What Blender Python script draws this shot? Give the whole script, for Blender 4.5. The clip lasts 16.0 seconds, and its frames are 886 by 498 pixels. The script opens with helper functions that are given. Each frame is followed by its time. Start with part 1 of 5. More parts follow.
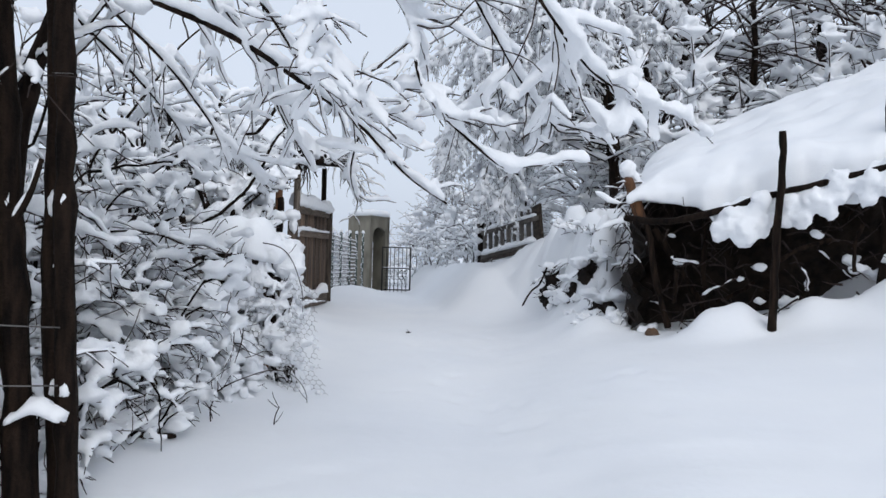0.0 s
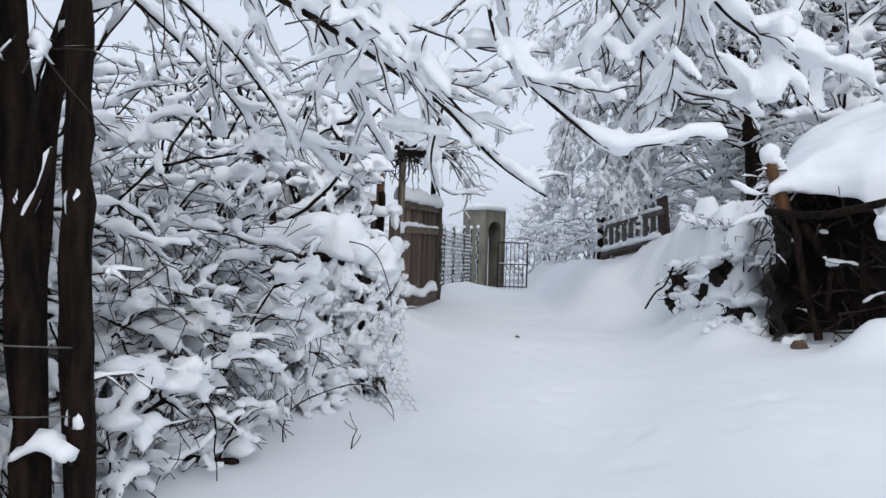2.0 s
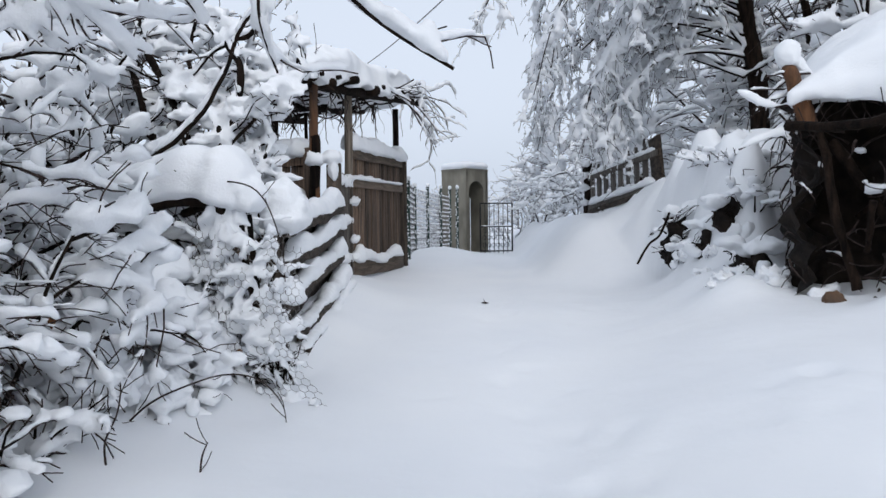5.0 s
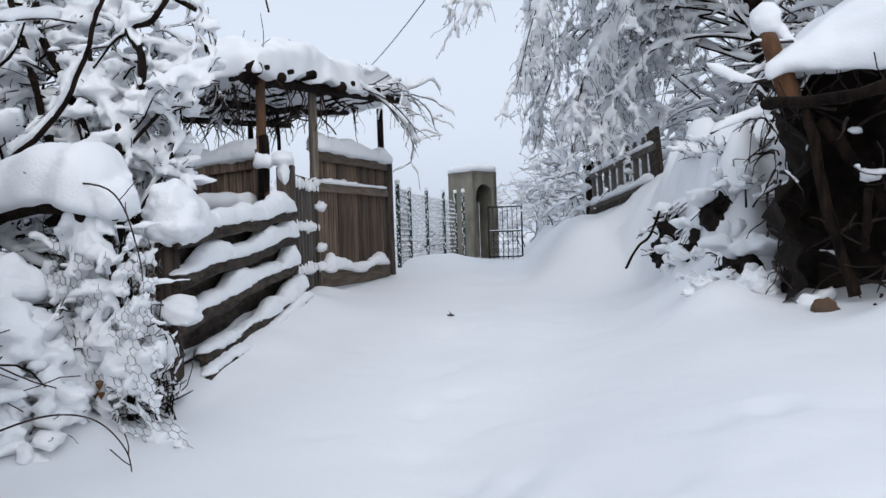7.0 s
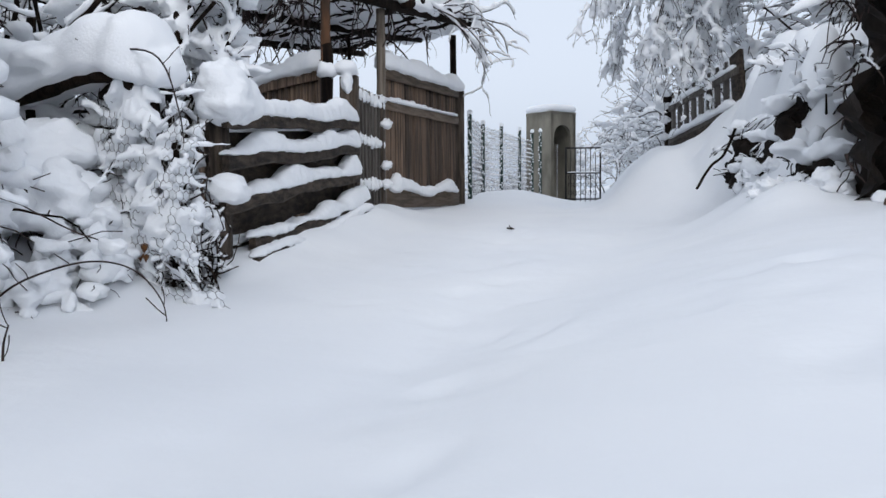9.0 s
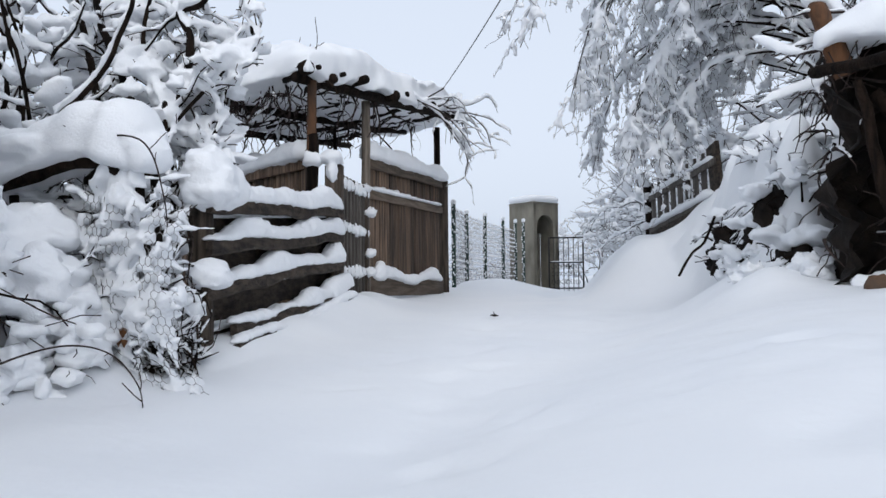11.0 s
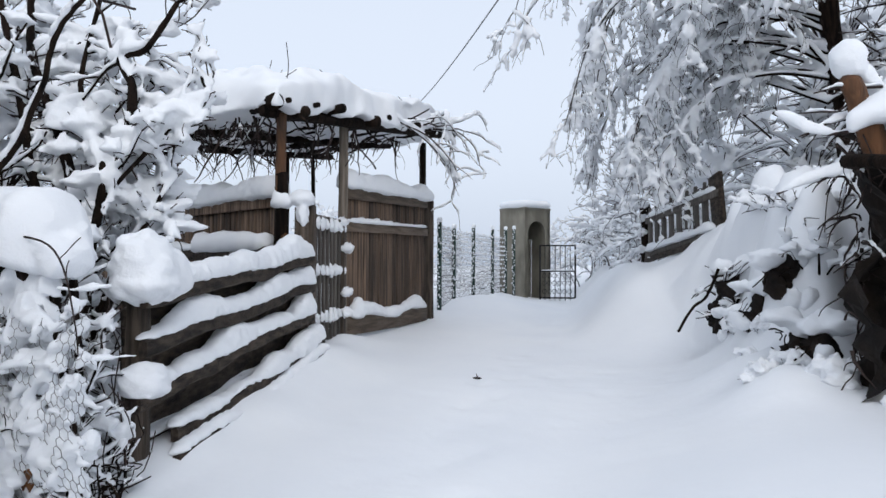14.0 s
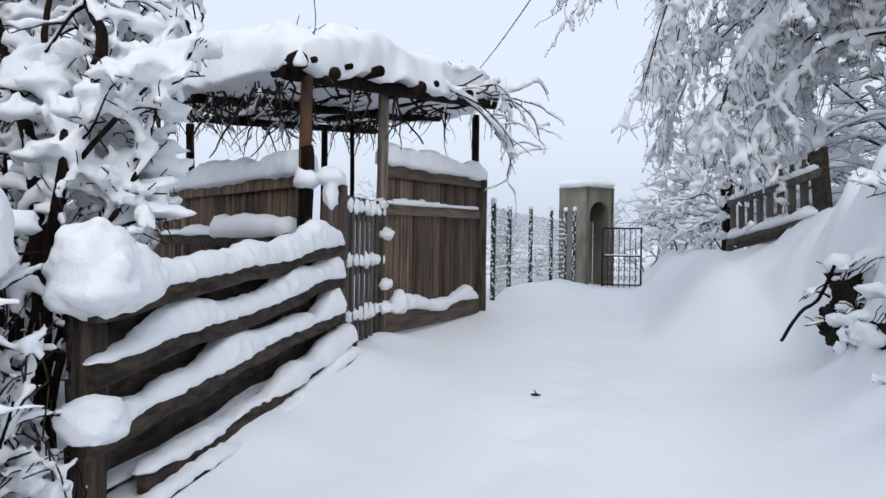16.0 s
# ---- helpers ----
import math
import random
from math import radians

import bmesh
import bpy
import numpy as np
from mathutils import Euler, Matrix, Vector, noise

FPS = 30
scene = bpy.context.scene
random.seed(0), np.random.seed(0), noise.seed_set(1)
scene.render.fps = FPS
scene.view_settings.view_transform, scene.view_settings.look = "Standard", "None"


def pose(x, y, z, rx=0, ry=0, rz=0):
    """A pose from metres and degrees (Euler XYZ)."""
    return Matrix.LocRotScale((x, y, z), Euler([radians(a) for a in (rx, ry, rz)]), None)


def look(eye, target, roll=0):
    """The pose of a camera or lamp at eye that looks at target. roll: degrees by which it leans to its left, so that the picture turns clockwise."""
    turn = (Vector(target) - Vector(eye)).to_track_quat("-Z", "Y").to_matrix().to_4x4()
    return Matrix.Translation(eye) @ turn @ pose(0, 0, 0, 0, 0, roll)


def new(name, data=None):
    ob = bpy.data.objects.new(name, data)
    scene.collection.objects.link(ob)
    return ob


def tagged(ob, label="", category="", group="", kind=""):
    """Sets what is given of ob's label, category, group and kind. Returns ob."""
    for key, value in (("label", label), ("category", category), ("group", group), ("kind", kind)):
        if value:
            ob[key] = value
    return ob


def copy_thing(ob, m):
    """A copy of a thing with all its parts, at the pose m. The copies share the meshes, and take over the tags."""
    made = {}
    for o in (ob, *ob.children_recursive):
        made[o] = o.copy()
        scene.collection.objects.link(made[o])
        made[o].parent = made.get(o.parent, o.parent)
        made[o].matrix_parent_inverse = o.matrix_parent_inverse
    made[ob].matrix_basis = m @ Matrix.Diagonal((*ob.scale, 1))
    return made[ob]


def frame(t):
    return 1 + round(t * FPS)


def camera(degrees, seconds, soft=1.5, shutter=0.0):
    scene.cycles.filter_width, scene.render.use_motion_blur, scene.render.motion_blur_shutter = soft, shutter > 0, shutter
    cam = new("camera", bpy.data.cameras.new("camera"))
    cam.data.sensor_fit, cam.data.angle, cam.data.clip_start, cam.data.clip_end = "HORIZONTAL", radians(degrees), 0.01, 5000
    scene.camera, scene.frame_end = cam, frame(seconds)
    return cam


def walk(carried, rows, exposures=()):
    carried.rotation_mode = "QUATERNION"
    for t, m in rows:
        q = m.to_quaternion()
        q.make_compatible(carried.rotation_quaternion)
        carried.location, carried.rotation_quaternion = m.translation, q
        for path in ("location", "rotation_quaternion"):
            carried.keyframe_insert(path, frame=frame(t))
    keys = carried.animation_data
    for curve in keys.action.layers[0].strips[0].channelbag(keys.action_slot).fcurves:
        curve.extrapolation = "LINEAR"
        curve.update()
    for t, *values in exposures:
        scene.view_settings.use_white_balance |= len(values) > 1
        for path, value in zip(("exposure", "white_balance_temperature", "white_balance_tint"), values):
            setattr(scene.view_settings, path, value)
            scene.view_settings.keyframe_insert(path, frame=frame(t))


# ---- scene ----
cam = camera(58.2, 16.0)
PATH = [
    (0, (0.592, 0.712, 0.843), (0.385, 2.701, 0.896), 1.5),
    (0.5, (0.603, 0.885, 0.835), (0.278, 2.858, 0.881), 0.7),
    (1, (0.577, 1.066, 0.892), (0.225, 3.033, 0.992), 0.6),
    (1.5, (0.588, 1.215, 0.924), (0.192, 3.174, 1.001), 0.2),
    (2, (0.639, 1.533, 0.914), (0.129, 3.467, 0.942), 1.7),
    (2.5, (0.656, 1.826, 0.942), (0.118, 3.752, 0.956), 0.1),
    (3, (0.606, 2.09, 0.919), (0.147, 4.037, 0.922), 0.5),
    (3.5, (0.594, 2.29, 0.915), (0.146, 4.238, 0.844), -0.6),
    (4, (0.713, 2.765, 0.705), (0.216, 4.7, 0.598), -2.6),
    (4.5, (0.684, 2.998, 0.727), (0.17, 4.926, 0.589), -0.4),
    (5, (0.712, 3.222, 0.727), (0.205, 5.156, 0.686), -0.6),
    (7.3, (1.244, 4.249, 0.689), (0.612, 6.146, 0.667), -2.1),
    (7.5, (1.265, 4.297, 0.67), (0.554, 6.165, 0.595), -1.0),
    (8, (1.337, 4.318, 0.463), (0.543, 6.151, 0.36), -0.5),
    (8.2, (1.355, 4.3, 0.376), (0.542, 6.12, 0.218), -0.4),
    (10.3, (1.382, 4.293, 0.238), (0.63, 6.146, 0.276), -0.3),
    (10.5, (1.386, 4.292, 0.249), (0.634, 6.144, 0.315), -0.3),
    (11, (1.369, 4.307, 0.236), (0.61, 6.155, 0.342), -0.5),
    (11.5, (1.37, 4.298, 0.249), (0.604, 6.142, 0.361), -0.2),
    (12, (1.398, 4.305, 0.418), (0.625, 6.147, 0.507), -0.8),
    (12.5, (1.438, 4.362, 0.633), (0.659, 6.204, 0.622), -1.1),
    (13, (1.439, 4.451, 0.764), (0.665, 6.294, 0.705), -2.4),
    (13.5, (1.323, 4.693, 0.834), (0.574, 6.547, 0.865), 0.5),
    (14, (1.242, 4.894, 0.913), (0.5, 6.751, 0.961), 0.3),
    (14.5, (1.184, 5.198, 0.977), (0.334, 7.008, 1.012), 1.2),
    (15, (1.151, 5.38, 1.002), (0.287, 7.183, 0.984), -1.1),
    (15.5, (0.984, 5.658, 1.012), (0.132, 7.467, 0.978), -0.6),
    (16, (0.848, 5.924, 1.018), (-0.021, 7.726, 1.009), 0.9),
]
walk(cam, [(t, look(eye, target, roll)) for t, eye, target, roll in PATH], [(0, -0.14), (4, -0.10), (11, -0.05), (14, -0.01), (16, 0.02)])

# ---- world, sun, exposure ----
world = bpy.data.worlds.new("overcast_sky")
scene.world = world
world.use_nodes = True
wn, wl = world.node_tree.nodes, world.node_tree.links
wn.clear()
sky = wn.new("ShaderNodeTexSky")
sky.sky_type, sky.sun_disc = "NISHITA", False
sky.sun_elevation, sky.sun_rotation = radians(38), radians(150)
sky.dust_density, sky.air_density = 6.0, 1.0
grey = wn.new("ShaderNodeHueSaturation")
grey.inputs["Saturation"].default_value = 0.25
wl.new(sky.outputs[0], grey.inputs["Color"])
veil = wn.new("ShaderNodeBackground")
veil.inputs["Color"].default_value, veil.inputs["Strength"].default_value = (0.78, 0.88, 1.05, 1), 0.77
clear = wn.new("ShaderNodeBackground")
clear.inputs["Strength"].default_value = 0.05
wl.new(grey.outputs[0], clear.inputs["Color"])
both = wn.new("ShaderNodeAddShader")
wl.new(veil.outputs[0], both.inputs[0]), wl.new(clear.outputs[0], both.inputs[1])
wout = wn.new("ShaderNodeOutputWorld")
wl.new(both.outputs[0], wout.inputs[0])
sun = new("sun", bpy.data.lights.new("sun", "SUN"))
sun.data.energy, sun.data.angle, sun.data.color = 0.40, radians(50), (1.0, 0.97, 0.94)
sun.matrix_basis = look((3, -4, 12), (0, 6, 0))


# ---- materials ----
def material(name, colour, rough=0.8, metal=0.0, vary=0.0, scale=(6, 6, 6), dark=None, bump=0.0, bump_scale=40.0, spec=0.3, detail=6.0, grain=None):
    """Principled, with a large mottling between colour and dark, a fine grain, per-object variation and a bump."""
    m = bpy.data.materials.new(name)
    m.use_nodes = True
    n, l = m.node_tree.nodes, m.node_tree.links
    b = n["Principled BSDF"]
    b.inputs["Roughness"].default_value, b.inputs["Metallic"].default_value = rough, metal
    b.inputs["Specular IOR Level"].default_value = spec
    co = n.new("ShaderNodeTexCoord")
    mp = n.new("ShaderNodeMapping")
    mp.inputs["Scale"].default_value = scale
    l.new(co.outputs["Object"], mp.inputs["Vector"])
    t1 = n.new("ShaderNodeTexNoise")
    t1.inputs["Scale"].default_value, t1.inputs["Detail"].default_value = 1.0, detail
    l.new(mp.outputs[0], t1.inputs["Vector"])
    ramp = n.new("ShaderNodeValToRGB")
    ramp.color_ramp.elements[0].position, ramp.color_ramp.elements[1].position = 0.35, 0.68
    ramp.color_ramp.elements[0].color = (*(dark or [c * 0.6 for c in colour]), 1)
    ramp.color_ramp.elements[1].color = (*colour, 1)
    l.new(t1.outputs[0], ramp.inputs[0])
    out = ramp.outputs[0]
    if vary:
        info = n.new("ShaderNodeObjectInfo")
        rng = n.new("ShaderNodeMapRange")
        rng.inputs["To Min"].default_value, rng.inputs["To Max"].default_value = 1 - vary, 1 + vary
        l.new(info.outputs["Random"], rng.inputs["Value"])
        mul = n.new("ShaderNodeVectorMath")
        mul.operation = "SCALE"
        l.new(out, mul.inputs[0]), l.new(rng.outputs[0], mul.inputs["Scale"])
        out = mul.outputs[0]
    l.new(out, b.inputs["Base Color"])
    if bump:
        t2 = n.new("ShaderNodeTexNoise")
        t2.inputs["Scale"].default_value, t2.inputs["Detail"].default_value = bump_scale, 5.0
        if grain:
            mp2 = n.new("ShaderNodeMapping")
            mp2.inputs["Scale"].default_value = grain
            l.new(co.outputs["Object"], mp2.inputs["Vector"]), l.new(mp2.outputs[0], t2.inputs["Vector"])
        else:
            l.new(co.outputs["Object"], t2.inputs["Vector"])
        bp = n.new("ShaderNodeBump")
        bp.inputs["Strength"].default_value, bp.inputs["Distance"].default_value = bump, 0.02
        l.new(t2.outputs[0], bp.inputs["Height"]), l.new(bp.outputs[0], b.inputs["Normal"])
    return m


SNOW = material("snow", (0.80, 0.815, 0.835), 0.65, dark=(0.76, 0.78, 0.81), scale=(3, 3, 3), bump=0.22, bump_scale=70, spec=0.15)
SNOW_GROUND = material("snow_ground", (0.80, 0.815, 0.835), 0.6, dark=(0.76, 0.78, 0.81), scale=(0.9, 0.9, 0.9), bump=0.25, bump_scale=7, spec=0.2)
BARK = material("bark", (0.024, 0.0150, 0.0105), 0.95, dark=(0.004, 0.003, 0.0025), scale=(24, 24, 4), bump=0.8, bump_scale=60, vary=0.25, spec=0.12)
TWIG = material("twig_bark", (0.055, 0.036, 0.031), 0.85, dark=(0.014, 0.010, 0.009), scale=(25, 25, 25), vary=0.2)
PLANK = material("plank_upright", (0.185, 0.122, 0.083), 0.85, dark=(0.036, 0.025, 0.018), scale=(26, 26, 1.6), bump=0.8, bump_scale=1, grain=(110, 110, 5), vary=0.55)
RAIL = material("plank_lying", (0.165, 0.125, 0.095), 0.85, dark=(0.08, 0.06, 0.044), scale=(34, 2.4, 34), bump=0.6, bump_scale=1, grain=(120, 6, 120), vary=0.2)
SLAB = material("slab_wood", (0.07, 0.052, 0.039), 0.9, dark=(0.014, 0.0105, 0.008), scale=(26, 3, 26), bump=0.7, bump_scale=1, grain=(90, 7, 90), vary=0.2)
POST = material("post_wood", (0.11, 0.085, 0.066), 0.88, dark=(0.03, 0.023, 0.018), scale=(28, 28, 2.5), bump=0.7, bump_scale=1, grain=(90, 90, 6), vary=0.2)
GREYPOST = material("grey_wood", (0.22, 0.185, 0.15), 0.85, dark=(0.09, 0.073, 0.058), scale=(30, 30, 3), bump=0.5, bump_scale=1, grain=(90, 90, 6), vary=0.1)
ORANGE = material("stripped_wood", (0.16, 0.07, 0.030), 0.8, dark=(0.03, 0.02, 0.014), scale=(12, 12, 2.2), bump=0.6, bump_scale=1, grain=(70, 70, 8))
OLD = material("silver_wood", (0.12, 0.107, 0.096), 0.85, dark=(0.055, 0.048, 0.043), scale=(34, 34, 2.5), bump=0.5, bump_scale=1, grain=(120, 120, 6), vary=0.25)
# earth coloured near black, with the shelter hollow's shade in it
SHADED_EARTH = material("earth", (0.020, 0.013, 0.009), 0.95, dark=(0.005, 0.0035, 0.003), scale=(7, 7, 7), bump=1.0, bump_scale=18)
CONCRETE = material("concrete", (0.24, 0.225, 0.185), 0.9, dark=(0.14, 0.13, 0.105), scale=(3.5, 3.5, 2.0), bump=0.4, bump_scale=45)
IRON = material("black_iron", (0.022, 0.022, 0.024), 0.5, metal=0.6, scale=(20, 20, 20), bump=0.2)
GREEN = material("green_paint", (0.022, 0.05, 0.04), 0.5, scale=(20, 20, 20), dark=(0.012, 0.03, 0.025))
WIRE = material("wire", (0.20, 0.19, 0.185), 0.55, metal=0.7, scale=(20, 20, 20))
NETTING = material("netting_wire", (0.34, 0.33, 0.33), 0.6, metal=0.3, dark=(0.15, 0.145, 0.14), scale=(9, 9, 9))
CABLE = material("cable", (0.17, 0.17, 0.175), 0.7, scale=(10, 10, 10))
LEAF = material("dead_leaf", (0.22, 0.095, 0.035), 0.8, dark=(0.10, 0.045, 0.02), scale=(20, 20, 20), vary=0.4)
STONE = material("stone", (0.13, 0.075, 0.045), 0.9, dark=(0.08, 0.055, 0.04), scale=(9, 9, 9), bump=0.6, bump_scale=30)
# wood of the distant trees, paled to grey in place of haze
HAZED_TWIG = material("hazed_twig", (0.26, 0.25, 0.255), 0.9, dark=(0.16, 0.15, 0.155), scale=(4, 4, 4))

Z = Vector((0, 0, 1))
V = Vector


# ---- mesh tools ----
class Shape:
    """Collects vertices and faces for one mesh."""

    def __init__(self):
        self.v, self.f, self.coarse = [], [], 1.0

    def rings(self, rings, cap=True):
        base, n = len(self.v), len(rings[0])
        for ring in rings:
            self.v.extend(ring)
        for i in range(len(rings) - 1):
            a = base + i * n
            for k in range(n):
                j = (k + 1) % n
                self.f.append((a + k, a + j, a + n + j, a + n + k))
        if cap:
            self.f.append(tuple(base + k for k in reversed(range(n))))
            self.f.append(tuple(base + (len(rings) - 1) * n + k for k in range(n)))

    def tube(self, pts, rads, n=5, rough=0.0):
        out, side = [], None
        for i, p in enumerate(pts):
            t = pts[min(i + 1, len(pts) - 1)] - pts[max(i - 1, 0)]
            t = t.normalized() if t.length > 1e-7 else V((0, 0, 1))
            if side is None:
                side = t.cross(Z) if abs(t.z) < 0.9 else t.cross(V((0, 1, 0)))
            side = side - t * side.dot(t)
            side = side.normalized() if side.length > 1e-5 else t.orthogonal().normalized()
            u = side.cross(t).normalized()
            r = rads[i]
            ring = []
            for k in range(n):
                a = 2 * math.pi * k / n
                q = p + side * (math.cos(a) * r) + u * (math.sin(a) * r)
                if rough:
                    q = q + (q - p) * (rough * noise.noise(q * (0.35 / max(r, 0.01))))
                ring.append(q)
            out.append(ring)
        self.rings(out)

    def drift(self, pts, wide, high, n=7, lump=0.35, freq=9.0, sag=0.18, lean=0.0, rest=0.0):
        """Snow lying along a line: flat below, domed above, lumpy, tapering at both ends."""
        if len(pts) < 2:
            return
        out, last = [], len(pts) - 1
        for i, p in enumerate(pts):
            t = pts[min(i + 1, last)] - pts[max(i - 1, 0)]
            if t.length < 1e-7:
                t = V((1, 0, 0))
            t.normalize()
            flat = math.sqrt(max(0.0, 1 - t.z * t.z))
            side = t.cross(Z)
            side = side.normalized() if side.length > 1e-3 else V((1, 0, 0))
            u = (side.cross(t)).normalized() * 0.5 + Z * 0.5
            k = 1 + lump * 2 * noise.noise(p * freq) + lump * noise.noise(p * freq * 2.7)
            k = max(0.25, k) * (0.35 + 0.65 * flat)
            if i in (0, last):
                k *= 0.35
            elif last > 8 and i in (1, last - 1):
                k *= 0.78
            w, h = wide[i] * k, high[i] * k
            ring = []
            for j in range(n):
                a = 2 * math.pi * j / n + 0.3
                c, s = math.cos(a), math.sin(a)
                c, s = math.copysign(abs(c) ** 0.75, c), math.copysign(abs(s) ** 0.75, s)
                s = s if s > 0 else s * sag
                ring.append(p + side * (c * w + lean * h * max(s, 0)) + u * (s * h + rest))
            out.append(ring)
        self.rings(out)

    def pillow(self, pts, load, n=6, lump=0.5, freq=13.0):
        """A short run of snow on a branch: blunt, lumpy, flat below."""
        last = len(pts) - 1
        span = [0.0]
        for a, b in zip(pts, pts[1:]):
            span.append(span[-1] + (b - a).length)
        total = span[-1]
        out = []
        for i, p in enumerate(pts):
            t = pts[min(i + 1, last)] - pts[max(i - 1, 0)]
            side = t.cross(Z)
            side = side.normalized() if side.length > 1e-5 else V((1, 0, 0))
            x = min(1.0, (min(span[i], total - span[i]) + 0.35 * load) / (0.8 * load))
            k = math.sqrt(max(0.05, 1 - (1 - x) ** 2)) * max(0.35, 0.95 + 0.75 * noise.noise(p * 3.1 + V((0, 0, 4))) + lump * 1.3 * noise.noise(p * freq))
            w, h = load * k, load * k * (1.35 + 0.7 * noise.noise(p * 6.0))
            tilt = 0.7 * noise.noise(p * 4.0 + V((0, 5, 0))) * w
            base = p + Z * (0.10 * load) + side * tilt
            ring = []
            for j in range(n):
                a = 2 * math.pi * j / n + 0.5
                c, q = math.cos(a), math.sin(a)
                e = 1 + 0.45 * noise.noise(V((p.x * 25 + c * 1.3, p.y * 25 + q * 1.3, p.z * 25)))
                ring.append(base + side * (c * w * e) + Z * (q * h * e if q > 0 else q * h * 0.2))
            out.append(ring)
        self.rings(out)

    def clump(self, c, r, rng):
        """A small angular knot of snow."""
        base = len(self.v)
        ax = [r * rng.uniform(0.6, 1.4) for k in range(3)]
        self.v.extend((c + V((ax[0], 0, 0)), c + V((0, ax[1], 0)), c - V((ax[0], 0, 0)), c - V((0, ax[1], 0)), c + V((0, 0, ax[2])), c - V((0, 0, ax[2] * 0.8))))
        for k in range(4):
            a, b = base + k, base + (k + 1) % 4
            self.f.append((a, b, base + 4)), self.f.append((b, a, base + 5))

    def blob(self, c, r, n=8, m=6, lump=0.25, freq=4.0, flat=0.0):
        """A lumpy round heap; flat > 0 cuts its underside."""
        base = len(self.v)
        r = V(r) if hasattr(r, "__len__") else V((r, r, r))
        for i in range(m + 1):
            th = math.pi * i / m
            for j in range(n):
                ph = 2 * math.pi * (j + 0.5 * (i % 2)) / n
                d = V((math.sin(th) * math.cos(ph), math.sin(th) * math.sin(ph), math.cos(th)))
                if flat and d.z < 0:
                    d.z *= 1 - flat
                k = 1 + lump * (noise.noise(c * 9.0 + d * 1.5) + 0.55 * noise.noise(c * 5.0 + d * 3.4))
                self.v.append(c + V((d.x * r.x, d.y * r.y, d.z * r.z)) * k)
        for i in range(m):
            for j in range(n):
                a, b2 = base + i * n + j, base + i * n + (j + 1) % n
                self.f.append((a, a + n, b2 + n, b2))

    def board(self, a, b, across, wide, thick, seg=1, wave=0.0, seed=0.0, chamfer=0.12):
        """A sawn board from a to b; across: the direction of its width. Its edges wander by wave."""
        t = (b - a).normalized()
        across = (across - t * across.dot(t)).normalized()
        nrm = t.cross(across)
        out = []
        for i in range(seg + 1):
            u = i / seg
            p = a.lerp(b, u)
            up = wide / 2 + wave * noise.noise(V((u * seg * 0.45, seed, 0)))
            lo = wide / 2 + wave * noise.noise(V((u * seg * 0.45, seed, 7)))
            mid = wave * 0.7 * noise.noise(V((u * seg * 0.3, seed, 13)))
            c, h = chamfer * thick, thick / 2
            corner = [(-lo, -h + c), (-lo + c, -h), (up - c, -h), (up, -h + c), (up, h - c), (up - c, h), (-lo + c, h), (-lo, h - c)]
            out.append([p + across * (x + mid) + nrm * y for x, y in corner])
        self.rings(out)

    def mesh(self, name, mat, smooth=True):
        me = bpy.data.meshes.new(name)
        me.from_pydata(self.v, [], self.f)
        me.materials.append(mat)
        if smooth:
            me.polygons.foreach_set("use_smooth", [True] * len(me.polygons))
        me.update()
        return me


def fused(shape, name, mat, voxel, rough=0.0, grain=0.06, relax=1, thin=0.36):
    """Overlapping closed lumps grown together into one skin, roughened at the size of grain."""
    raw = new("raw_snow", shape.mesh(name, mat))
    skin = raw.modifiers.new("skin", "REMESH")
    skin.mode, skin.voxel_size, skin.use_smooth_shade = "VOXEL", voxel, True
    if rough:
        clouds = bpy.data.textures.new("lumps", "CLOUDS")
        clouds.noise_scale, clouds.noise_depth = grain, 2
        push = raw.modifiers.new("lumps", "DISPLACE")
        push.texture, push.strength, push.mid_level = clouds, rough, 0.5
    if relax:
        soft = raw.modifiers.new("soft", "SMOOTH")
        soft.factor, soft.iterations = 0.5, relax
    if thin < 1:
        fewer = raw.modifiers.new("fewer", "DECIMATE")
        fewer.ratio = thin
    me = bpy.data.meshes.new_from_object(raw.evaluated_get(bpy.context.evaluated_depsgraph_get()))
    bpy.data.objects.remove(raw)
    me.name = name
    return me


MASSES = ("snow_load", "root_mass", "twig_mass", "stem_mass", "bough_mass", "crown", "vine_tangle", "hanging_vine", "clotted_snow", "snow_dotting", "brushwood", "netting", "mesh")


def thing(name, at, label, category, group="", kind=""):
    ob = new(name)
    ob.location = at
    ob.empty_display_size = 0.1
    return tagged(ob, label, category, group, kind)


def part(name, shape, mat, parent, label="", smooth=True, skin=0.0, rough=0.0, grain=0.06, relax=1):
    """One mesh under a thing or a part; its vertices are in world metres. skin: grain size at which its lumps grow together."""
    if skin and shape.v:
        shape = fused(shape, name, mat, skin, rough, grain, relax)
    ob = new(name, shape if isinstance(shape, bpy.types.Mesh) else shape.mesh(name, mat, smooth))
    ob.parent = parent
    if name in MASSES:
        tagged(ob, kind="stuff")
    if parent.type == "EMPTY":
        ob.matrix_parent_inverse = parent.matrix_basis.inverted()
    return tagged(ob, label)


def lone(name, shape, mat, label, category, group="", kind="", smooth=True):
    return tagged(new(name, shape.mesh(name, mat, smooth)), label, category, group, kind)


def step(a, b, x):
    x = min(1.0, max(0.0, (x - a) / (b - a)))
    return x * x * (3 - 2 * x)


def lerp_rows(rows, x):
    if x <= rows[0][0]:
        return rows[0][1]
    for (x0, y0), (x1, y1) in zip(rows, rows[1:]):
        if x <= x1:
            return y0 + (y1 - y0) * (x - x0) / (x1 - x0)
    return rows[-1][1]


